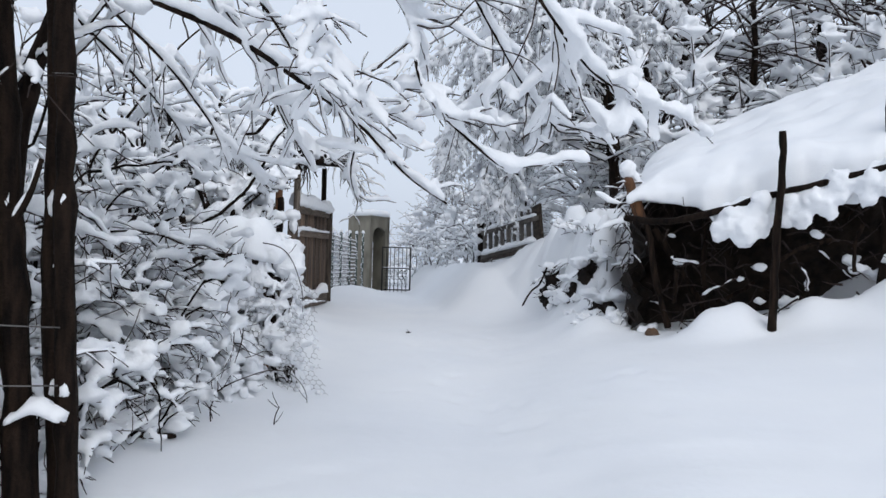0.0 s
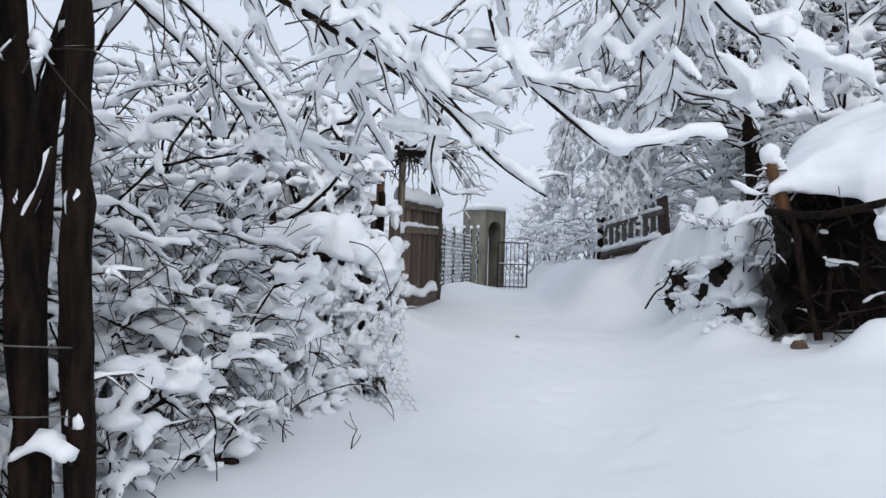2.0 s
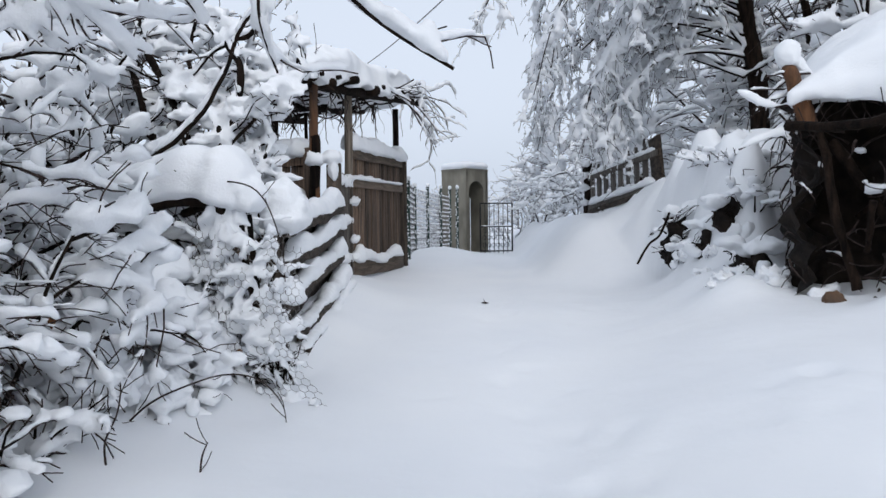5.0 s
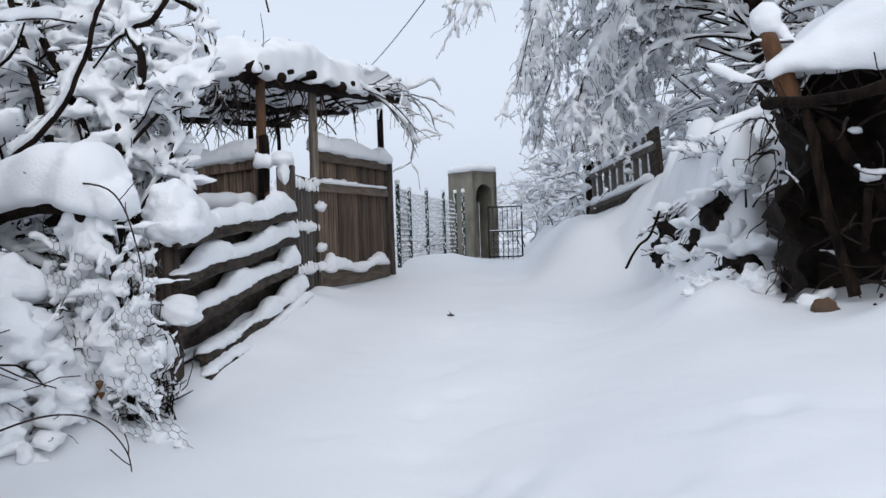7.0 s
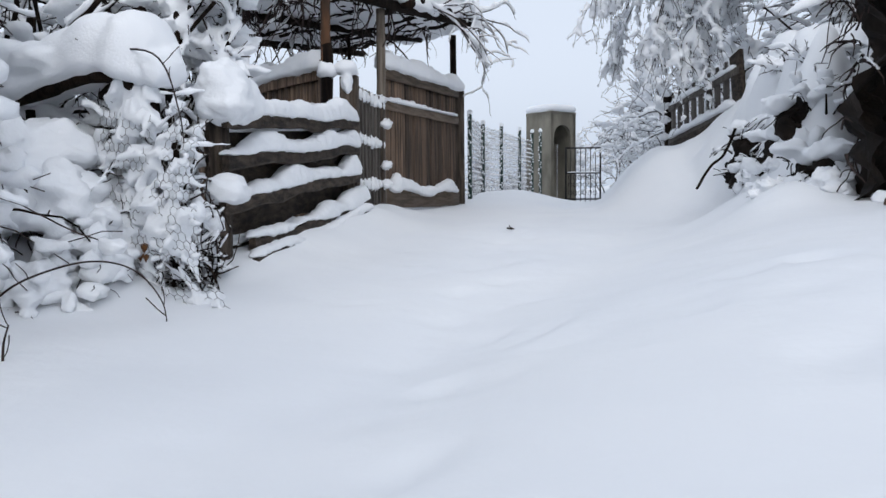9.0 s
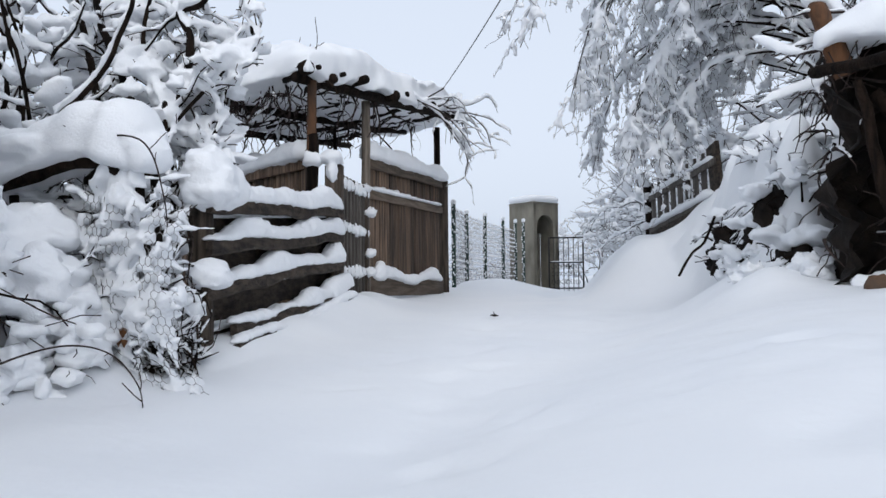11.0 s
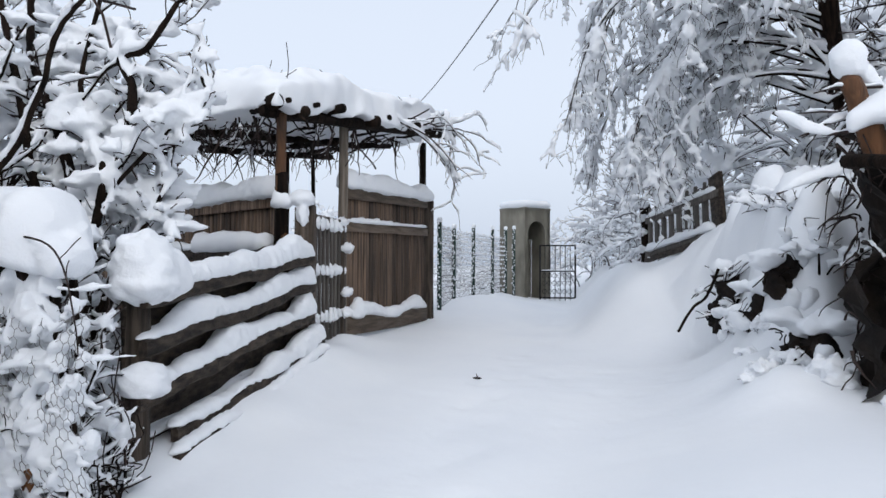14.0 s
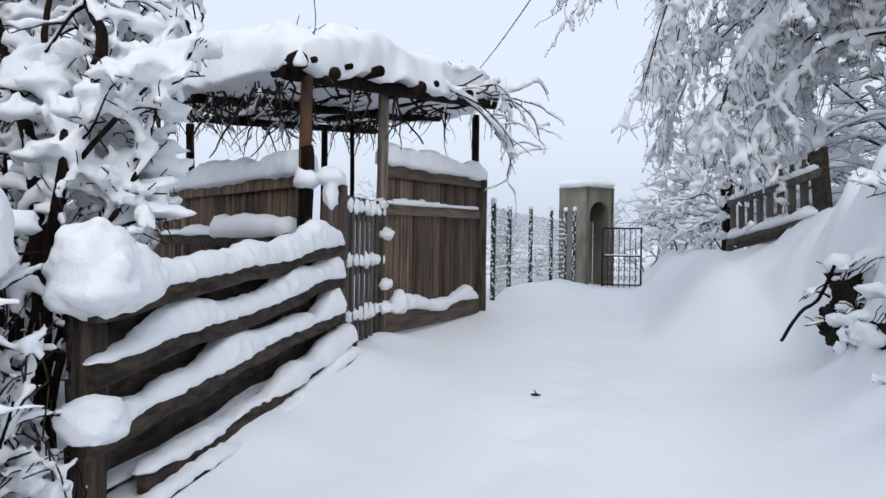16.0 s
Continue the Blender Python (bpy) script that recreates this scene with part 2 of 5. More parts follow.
def spline(pts, per=6):
    """A smooth line through a few points."""
    pts = [V(p) for p in pts]
    out = []
    for i in range(len(pts) - 1):
        p0, p1, p2, p3 = pts[max(i - 1, 0)], pts[i], pts[i + 1], pts[min(i + 2, len(pts) - 1)]
        for k in range(per):
            t = k / per
            out.append(0.5 * ((2 * p1) + (p2 - p0) * t + (2 * p0 - 5 * p1 + 4 * p2 - p3) * t * t + (3 * p1 - p0 - 3 * p2 + p3) * t ** 3))
    return out + [pts[-1]]


# ---- the ground ----
LANE = [(-400, -0.4), (0, -0.4), (3, -0.36), (6, -0.29), (8, -0.2), (11, 0.0), (15, 0.12), (18, 0.2), (22, 0.12), (26, 0.2), (40, 0.6), (60, 0.8), (400, 2)]


# heaps on the bank and along the left edge: x, y, widths, height
LUMPS = [
    (2.5, 8.6, 0.45, 0.25, 0.2), (2.35, 8.7, 0.15, 0.2, 0.1), (2.65, 8.62, 0.16, 0.2, 0.12), (3.25, 8.6, 0.2, 0.25, 0.14), (3.5, 8.5, 0.45, 0.25, 0.16), (3.95, 8.3, 0.4, 0.3, 0.2), (4.4, 8.2, 0.4, 0.4, 0.2),
    (1.05, 13.2, 0.22, 0.25, 0.12), (1.3, 12.6, 0.2, 0.2, 0.14), (1.25, 11.6, 0.2, 0.25, 0.16), (1.5, 11.0, 0.22, 0.25, 0.14),
    (-0.9, 16.6, 0.4, 0.6, 0.07), (-0.3, 15.6, 0.5, 0.4, 0.06), (-1.3, 17.8, 0.4, 0.7, 0.08), (0.4, 13.4, 0.4, 0.5, 0.10), (-0.4, 14.3, 0.4, 0.4, 0.07),
    (1.35, 9.75, 0.30, 0.35, 0.16), (1.15, 10.5, 0.35, 0.4, 0.14), 
    (1.0, 12.05, 0.16, 0.16, 0.10),
    (-1.72, 8.3, 0.3, 0.5, 0.12), (-1.95, 9.2, 0.35, 0.6, 0.15), (-2.2, 10.2, 0.35, 0.6, 0.16), (-2.45, 11.1, 0.35, 0.5, 0.16), (-2.7, 12.0, 0.3, 0.5, 0.14),
    (-2.4, 7.1, 0.5, 0.35, 0.34), (-1.75, 7.3, 0.25, 0.25, 0.12), (-2.8, 6.4, 0.5, 0.4, 0.25), (-2.1, 6.5, 0.3, 0.25, 0.12), (-3.2, 7.4, 0.6, 0.5, 0.3), (-2.2, 5.4, 0.4, 0.3, 0.10), (-3.2, 5.6, 0.6, 0.5, 0.25),
]


# half-filled footprints: a line up the lane and a few beside it
print_rng = random.Random(3)
PRINTS = []
for i in range(22):
    y = 5.2 + 0.36 * i
    x = 0.45 - 0.30 * (min(y, 9.5) - 6.3) - 0.16 * max(0.0, y - 9.5) + (0.10 if i % 2 else -0.10) + print_rng.uniform(-0.04, 0.04)
    PRINTS.append((x, y, 0.075, 0.13, print_rng.uniform(0.008, 0.028)))
for i in range(14):
    PRINTS.append((print_rng.uniform(0.5, 1.6), print_rng.uniform(5.8, 7.2), 0.08, 0.11, print_rng.uniform(0.008, 0.02)))


# the steep bank from the picket fence to the shelter: y, then foot and crest (x) and crest height
BANK_FOOT = [(9.6, 1.3), (11, 1.0), (12.5, 0.82), (13, 0.6), (14, 0.25), (15, -0.1), (17, -0.4)]
BANK_TOP = [(9.6, 1.75), (11, 1.65), (12, 1.5), (13, 1.15), (14, 0.9), (15, 0.9), (17, 0.9)]
BANK_HIGH = [(9.6, 0.6), (10.4, 0.9), (11, 1.3), (12, 1.70), (13, 1.55), (14, 1.42), (15, 1.32), (17, 1.1)]


def ground_z(x, y):
    z = lerp_rows(LANE, y)
    near = 0.34 * step(0.1, 1.7, x) + 0.36 * step(1.5, 4.5, x)
    near *= step(1.0, 7.5, y) * 0.75 + 0.25
    far = 0.80 * step(-1.55, -0.55, x + 0.22 * (y - 17)) + 0.12 * step(-0.5, 2.0, x)
    w = step(12.6, 15.0, y)
    z += near * (1 - w) + far * w * (1 - step(24, 34, y) * 0.6)
    hill = max(0.0, x - 3.6 + 0.12 * (y - 9))
    z += 8.5 * (1 - math.exp(-hill * 0.065)) * step(3, 9, y)
    if 9.5 < y < 18 and x > -0.5:
        up = step(lerp_rows(BANK_FOOT, y), lerp_rows(BANK_TOP, y), x) * (1 - step(16, 18, y))
        up *= step(10.4, 11.3, y) * (1 - step(1.6, 2.0, x)) + step(10.9, 11.8, y) * step(1.6, 2.0, x)
        up *= 1 + 0.8 * (1 - 0.75 * up) * (noise.noise(V((x * 2.2, y * 2.0, 40))) + 0.7 * noise.noise(V((x * 5, y * 4.6, 44))))
        z += up * max(0.0, lerp_rows(BANK_HIGH, y) - z)
    left = max(0.0, -x - 1.6)
    z += 0.12 * (1 - math.exp(-left)) - 0.10 * step(3, 9, left)
    z += 0.24 * math.exp(-((x + 4.1) ** 2 / 0.35 + (y - 20.6) ** 2 / 1.6)) + 0.16 * math.exp(-((x + 3.2) ** 2 / 0.5 + (y - 17.5) ** 2 / 4.0))
    # soft hollows of an old snowed-in track
    track = x - (0.45 - 0.30 * (min(y, 9.5) - 6.3) - 0.16 * max(0.0, y - 9.5))
    z -= 0.022 * math.exp(-(track / 0.22) ** 2) * (0.6 + 0.6 * noise.noise(V((0, y * 1.6, 3)))) * step(2, 5, y)
    if 4.5 < y < 14.5 and -3 < x < 2.5:
        for cx, cy, sx, sy, h in PRINTS:
            q = ((x - cx) / sx) ** 2 + ((y - cy) / sy) ** 2
            if q < 5:
                z -= h * (math.exp(-q) - 0.22 * math.exp(-(q - 2.2) ** 2))
    for cx, cy, sx, sy, h in LUMPS:
        q = ((x - cx) / sx) ** 2 + ((y - cy) / sy) ** 2
        if q < 9:
            z += h * math.exp(-q)
    if y < 24:
        z += 0.10 * step(13.5, 16, y) * step(-2.2, -1.0, x) * noise.noise(V((x * 1.4, y * 0.9, 30)))
    if 1.0 < y < 12 and -1.5 < x < 3.5:
        dent = noise.noise(V((x * 1.7 + 20, y * 1.5, 8)))
        z -= 0.012 * max(0.0, dent - 0.15) * 2.2
        z -= 0.012 * max(0.0, noise.noise(V((x * 4.2, y * 3.6, 14))) - 0.25) * 2
    z += (0.02 + 0.025 * step(12, 16, y)) * noise.noise(V((x * 0.55, y * 0.45, 1))) + 0.010 * noise.noise(V((x * 1.9, y * 1.7, 5)))
    return z


def axis_values(lo, hi, fine, far):
    vals = list(np.arange(lo, hi, fine))
    d, a, b = fine, lo, hi
    while b < far:
        d *= 1.22
        a, b = a - d, b + d
        vals = [a] + vals + [b]
    return vals


def build_ground():
    xs, ys = axis_values(-4.2, 4.2, 0.055, 420), axis_values(2.5, 16.5, 0.055, 420)
    s = Shape()
    s.v = [V((x, y, ground_z(x, y))) for y in ys for x in xs]
    n = len(xs)
    s.f = [(j * n + i, j * n + i + 1, (j + 1) * n + i + 1, (j + 1) * n + i) for j in range(len(ys) - 1) for i in range(n - 1)]
    lone("ground", s, SNOW_GROUND, "deep fresh snow covering the lane and its banks", "snow ground", kind="structure")


build_ground()


def on_ground(x, y, dz=0.0):
    return V((x, y, ground_z(x, y) + dz))


# ---- branching plants ----
def limb(wood, snow, pts, r0, r1, load, sides=5, lump=0.55, freq=15.0, gap=-0.12, steep=0.96):
    """A branch with its snow: load is the snow's half width; steep stretches stay bare."""
    n = len(pts)
    rads = [r0 + (r1 - r0) * i / (n - 1) for i in range(n)]
    wood.tube(pts, rads, sides, 0.25 if r0 > 0.02 else 0)
    if load <= 0:
        return
    ds = max(0.022, load * 0.7) * snow.coarse
    around = 6 if snow.coarse < 1.3 else (5 if snow.coarse < 1.8 else 4)
    run = []
    for i in range(n - 1):
        a, b = pts[i], pts[i + 1]
        t = b - a
        length = t.length
        if length < 1e-6:
            continue
        bare = abs(t.z) / length > steep
        k = max(1, int(length / ds))
        for q in range(k):
            p = a.lerp(b, q / k) + Z * (rads[i] * 0.7)
            if bare or noise.noise(p * 2.6 + V((9, 0, 0))) < -0.40 + gap:
                if len(run) > 1:
                    snow.pillow(run, load * (1 - 0.25 * i / n), around, lump, freq)
                run = []
            else:
                run.append(p)
    if len(run) > 1:
        snow.pillow(run, load * 0.8, around, lump, freq)


def wander(rng, p, d, length, count, bend, droop):
    pts, d = [p.copy()], d.normalized()
    for i in range(count):
        d = (d + V((rng.uniform(-1, 1), rng.uniform(-1, 1), rng.uniform(-1, 1))) * bend - Z * droop * (i + 1) / count).normalized()
        p = p + d * (length / count)
        pts.append(p)
    return pts


def turned(rng, d, lo, hi):
    axis = d.cross(V((rng.uniform(-1, 1), rng.uniform(-1, 1), rng.uniform(-1, 1))))
    axis = axis.normalized() if axis.length > 1e-3 else V((1, 0, 0))
    return (Matrix.Rotation(radians(rng.uniform(lo, hi)), 3, axis) @ d).normalized()


def clear_of_lane(p):
    """Where the thicket may grow: it keeps off the lane, the fences and the netting."""
    if p.y > 7.45:
        lean = math.degrees(math.atan2(1.18 - p.x, p.y - 5.2))
        return lean > (43.5 if p.z < 1.75 else 39)
    if p.y > 4.3 + (1.37 - p.x) * 0.78:
        return p.z < 0.42 and p.x < -1.35
    return p.x < -1.5 + 0.12 * min(p.z, 1.5)


def anywhere(p):
    return True


def grow(rng, wood, twigs, snow, p, d, length, r, level, load, kids=(5, 5, 4), bend=0.16, droop=0.10, seg=0.11, small=0.0038, cushion=0.42, reach=(0.4, 0.68), low=0.25, keep=anywhere, lie=0.75):
    count = max(3, int(length / seg))
    pts = wander(rng, p, d, length, count, bend * (0.45 if r > 0.012 else 1.0), droop * (0.6 if r > 0.012 else 1.0))
    ok = next((i for i, q in enumerate(pts) if not keep(q)), len(pts))
    if ok < 3:
        return
    pts, count = pts[:ok], min(count, ok - 1)
    limb(wood if r > 0.008 else twigs, snow, pts, r, max(small, r * 0.4), load, 6 if r > 0.02 else (4 if r > 0.006 else 3))
    if level == 0:
        return
    for k in range(kids[level - 1]):
        i = rng.randint(max(1, int(count * low)), count)
        t = (pts[i] - pts[i - 1]).normalized()
        d2 = turned(rng, t, 25, 65)
        d2.z *= lie
        if rng.random() < cushion:
            w = load * rng.uniform(1.4, 2.9)
            snow.blob(pts[i] + Z * load * 0.7, (w, w * rng.uniform(0.65, 1.0), load * rng.uniform(1.0, 1.8)), 9, 6, 0.9, 11, 0.4)
        grow(rng, wood, twigs, snow, pts[i], d2, length * rng.uniform(*reach), max(small, r * 0.55), level - 1, load * rng.uniform(0.8, 1.05), kids, bend, droop, seg, small, cushion, reach, low, keep, lie)


def shrub(seed, height, stems, load, kids, label, spread=0.5, droop=0.14, name="shrub", category="shrub", coarse=1.0, group="snowy shrubs of the thicket", reach=(0.4, 0.68), low=0.25, at=V((0, 0, 0)), keep=anywhere, lie=0.85, cushion=0.30, bend=0.33, skin=0.016):
    rng = random.Random(seed)
    ob = thing(name, at, label, category, group)
    wood, twigs, snow = Shape(), Shape(), Shape()
    snow.coarse = coarse
    for s in range(stems):
        a = 2 * math.pi * (s + rng.random()) / stems
        d = V((math.cos(a) * spread, math.sin(a) * spread, 1))
        grow(rng, wood, twigs, snow, at + V((math.cos(a) * 0.06, math.sin(a) * 0.06, -0.15)), d, height * rng.uniform(0.75, 1.1), 0.008 + height * 0.006, len(kids), load, kids, bend, droop, 0.085, 0.003, cushion, reach, low, keep, lie)
    part("stem_mass", wood, BARK, ob)
    part("twig_mass", twigs, TWIG, ob)
    part("snow_load", snow, SNOW, ob, "thick fresh snow on the branches", skin=skin, rough=skin * 1.3, grain=0.035)
    return ob


def plant(proto, spots, rng, lo=0.85, hi=1.15, sink=0.0):
    """The first spot takes the prototype, the others take copies."""
    for i, (x, y, *k) in enumerate(spots):
        s = (k[0] if k else 1.0) * rng.uniform(lo, hi)
        m = Matrix.Translation(on_ground(x, y, -sink)) @ Matrix.Rotation(rng.uniform(0, 6.28), 4, "Z") @ Matrix.Scale(s, 4)
        if i == 0:
            proto.matrix_basis = m
        else:
            c = copy_thing(proto, Matrix.Identity(4))
            c.matrix_basis = m


rng = random.Random(11)
LOADED = "leafless shrub bent under thick fresh snow"
SPOTS = {
    "a": [(-3.0, 6.3), (-3.3, 7.2), (-3.05, 5.3), (-4.2, 6.2), (-4.9, 7.9), (-3.4, 5.0), (-5.6, 6.6), (-4.4, 4.6)],
    "b": [(-2.6, 5.8), (-3.3, 6.4), (-2.9, 4.8), (-2.9, 6.7), (-3.0, 5.7), (-3.9, 7.3), (-2.35, 6.3), (-2.4, 5.2)],
    "c": [(-3.1, 6.2), (-4.0, 7.6), (-4.6, 6.8), (-5.4, 8.2), (-6.4, 7.0), (-3.7, 4.4)],
    "d": [(-1.9, 5.7), (-2.0, 5.2), (-2.0, 6.1), (-2.2, 4.8), (-2.1, 5.5), (-1.95, 4.6)],
    "g": [(-3.5, 9.3), (-3.3, 7.95), (-4.0, 8.8), (-4.3, 9.9), (-5.2, 9.6)],
}
for k, (x, y) in enumerate(SPOTS["a"]):
    shrub(100 + k, rng.uniform(1.6, 2.1), 5, 0.038, (3, 3, 5), LOADED, 0.5, coarse=1.5, at=on_ground(x, y), keep=clear_of_lane, skin=0.024 if x > -3.6 else 0.036)
for k, (x, y) in enumerate(SPOTS["b"]):
    shrub(120 + k, rng.uniform(1.1, 1.5), 5, 0.036, (3, 3, 5), LOADED, 0.7, coarse=1.5, at=on_ground(x, y), keep=clear_of_lane, skin=0.023 if x > -3.1 else 0.03)
for k, (x, y) in enumerate(SPOTS["c"]):
    shrub(140 + k, rng.uniform(2.3, 2.8), 4, 0.044, (3, 4, 4), LOADED, 0.4, coarse=1.7, at=on_ground(x, y), keep=clear_of_lane, skin=0.027 if x > -3.8 else 0.038)
for k, (x, y) in enumerate(SPOTS["d"]):
    shrub(160 + k, rng.uniform(0.5, 0.7), 6, 0.026, (3, 3), "low leafless bush half buried in snow", 0.7, at=on_ground(x, y), keep=clear_of_lane)
for k, (x, y) in enumerate(SPOTS["g"]):
    shrub(180 + k, rng.uniform(2.7, 3.3), 4, 0.046, (2, 4, 6), "gnarled dark-stemmed tree under thick lumps of snow", 0.12, -0.10, "gnarled_tree", "tree", 1.5, "gnarled trees behind the netting", (0.22, 0.36), 0.15, on_ground(x, y), clear_of_lane, 1.0, 0.2, 0.5, 0.022)


for k, (x, y) in enumerate([(-1.72, 7.78), (-1.95, 7.85), (-1.62, 7.72)]):
    shrub(170 + k, 1.0, 6, 0.028, (4, 6), "leafless bush caked with snow beside the slab fence", 0.25, 0.05, coarse=1.2, at=on_ground(x, y), keep=lambda q: q.x < -1.46 - 0.15 * max(0.0, q.z - 0.5) and 7.6 < q.y < 7.98 and q.z < 0.95, bend=0.4)


# ---- crooked old tree behind the netting ----
def behind_slabs(p):
    """The crooked tree stays behind the slab fence and leans a little over it higher up."""
    if p.z < 1.0:
        return p.x < -1.95 - 0.26 * (p.y - 8.0) and p.y > 7.9
    return math.degrees(math.atan2(1.18 - p.x, p.y - 5.2)) > (41.5 if p.z < 1.7 else 39.5) and p.y > 7.7


def crooked_tree():
    rng = random.Random(41)
    ob = thing("crooked_tree", on_ground(-2.5, 8.5), "crooked old tree with dark stems and snow on every twig", "tree")
    wood, twigs, snow = Shape(), Shape(), Shape()
    snow.coarse = 1.15
    stems = [
        ([(-2.45, 8.5, -0.2), (-2.53, 8.5, 1.05), (-2.64, 8.55, 1.37), (-2.87, 8.6, 1.85), (-3.12, 8.65, 2.26), (-3.2, 8.7, 2.7)], 0.045),
        ([(-2.75, 8.5, -0.2), (-2.9, 8.5, 1.3), (-3.0, 8.55, 1.53), (-3.17, 8.6, 2.02), (-3.38, 8.65, 2.54), (-3.5, 8.7, 2.9)], 0.035),
        ([(-2.85, 8.6, -0.2), (-2.78, 8.6, 0.8), (-2.32, 8.55, 1.46), (-2.24, 8.6, 1.94), (-2.36, 8.62, 2.17), (-2.18, 8.65, 2.23), (-2.0, 8.7, 2.5)], 0.034),
        ([(-2.6, 8.5, 0.4), (-2.37, 8.5, 1.36), (-2.48, 8.55, 1.64), (-2.6, 8.6, 1.78), (-2.7, 8.65, 2.1), (-2.6, 8.7, 2.6)], 0.026),
        ([(-2.45, 8.5, 0.2), (-2.32, 8.6, 0.9), (-2.08, 8.65, 1.3), (-2.1, 8.8, 1.65)], 0.022),
        ([(-2.6, 8.6, 0.3), (-2.45, 8.75, 1.0), (-2.36, 8.95, 1.3), (-2.45, 9.1, 1.6)], 0.022),
        ([(-2.75, 8.5, 1.0), (-2.2, 8.55, 1.49), (-1.98, 8.62, 1.72), (-1.78, 8.7, 1.9), (-1.95, 8.75, 2.2)], 0.014),
    ]
    for ctrl, r in stems:
        pts = spline(ctrl, 7)
        n = len(pts)
        s = Shape()
        s.tube(pts, [r * (1.1 - 0.65 * i / n) for i in range(n)], 8, 0.35)
        part("stem", s, BARK, ob)
        limb(Shape(), snow, pts, r, r * 0.5, 0.05, 4, 0.5, 9, 0.0, 0.93)
        for k in range(17):
            i = rng.randint(int(n * 0.12), n - 1)
            a = rng.uniform(0, 6.283)
            d = V((math.cos(a), 0.15 + 0.7 * abs(math.sin(a)), rng.uniform(-0.35, 0.9)))
            grow(rng, wood, twigs, snow, pts[i], d, rng.uniform(0.3, 0.75), rng.uniform(0.006, 0.012), 2, 0.040, (3, 3), 0.36, 0.10, 0.08, 0.0035, 0.2, (0.35, 0.6), 0.25, behind_slabs, 0.9)
    part("bough_mass", wood, BARK, ob)
    part("twig_mass", twigs, TWIG, ob)
    part("snow_load", snow, SNOW, ob, "lumpy snow on every twig", skin=0.016, rough=0.02, grain=0.04)


crooked_tree()


def smothered(seed, big=False):
    """Undergrowth buried under piled, rounded lumps of snow, with dark gaps."""
    rng = random.Random(seed)
    ob = thing("smothered_bush", (0, 0, 0), "undergrowth buried under rounded lumps of snow", "bush", "smothered undergrowth")
    twigs, snow = Shape(), Shape()
    for i in range(14 if big else 30):
        a = rng.uniform(0, 6.283)
        d = V((math.cos(a), math.sin(a), rng.uniform(0.3, 2.0)))
        twigs.tube(wander(rng, V((rng.uniform(-0.2, 0.2), rng.uniform(-0.2, 0.2), -0.1)), d, rng.uniform(0.35, 0.7), 7, 0.35, 0.1), [rng.uniform(0.003, 0.008)] * 8, 4)
    for i in range(34 if big else 60):
        a, w = rng.uniform(0, 6.283), rng.random() ** 0.6
        q = math.sqrt(max(0.0, 1 - w * w))
        c = V((0.5 * q * math.cos(a), 0.5 * q * math.sin(a), 0.02 + 0.55 * w)) * rng.uniform(0.75, 1.05)
        k = rng.uniform(0.09, 0.21) if big else rng.uniform(0.05, 0.14)
        snow.blob(c, (k * rng.uniform(0.8, 1.3), k * rng.uniform(0.8, 1.3), k * rng.uniform(0.7, 1.1)), 14, 10, 0.55, 8, 0.2)
    part("twig_mass", twigs, TWIG, ob)
    part("snow_load", snow, SNOW, ob, "piled rounded lumps of snow", skin=0.022, rough=0.03, grain=0.06)
    return ob


plant(smothered(17), [(-2.3, 7.2, 0.9), (-1.85, 7.25, 0.6), (-2.7, 7.1, 1.0), (-2.2, 6.7, 0.65), (-1.8, 6.9, 0.42), (-2.9, 7.5, 1.2), (-2.15, 7.15, 0.85), (-2.5, 6.85, 0.9), (-1.75, 7.12, 0.4), (-2.0, 6.55, 0.5), (-2.6, 6.45, 0.8)], rng, sink=0.08)


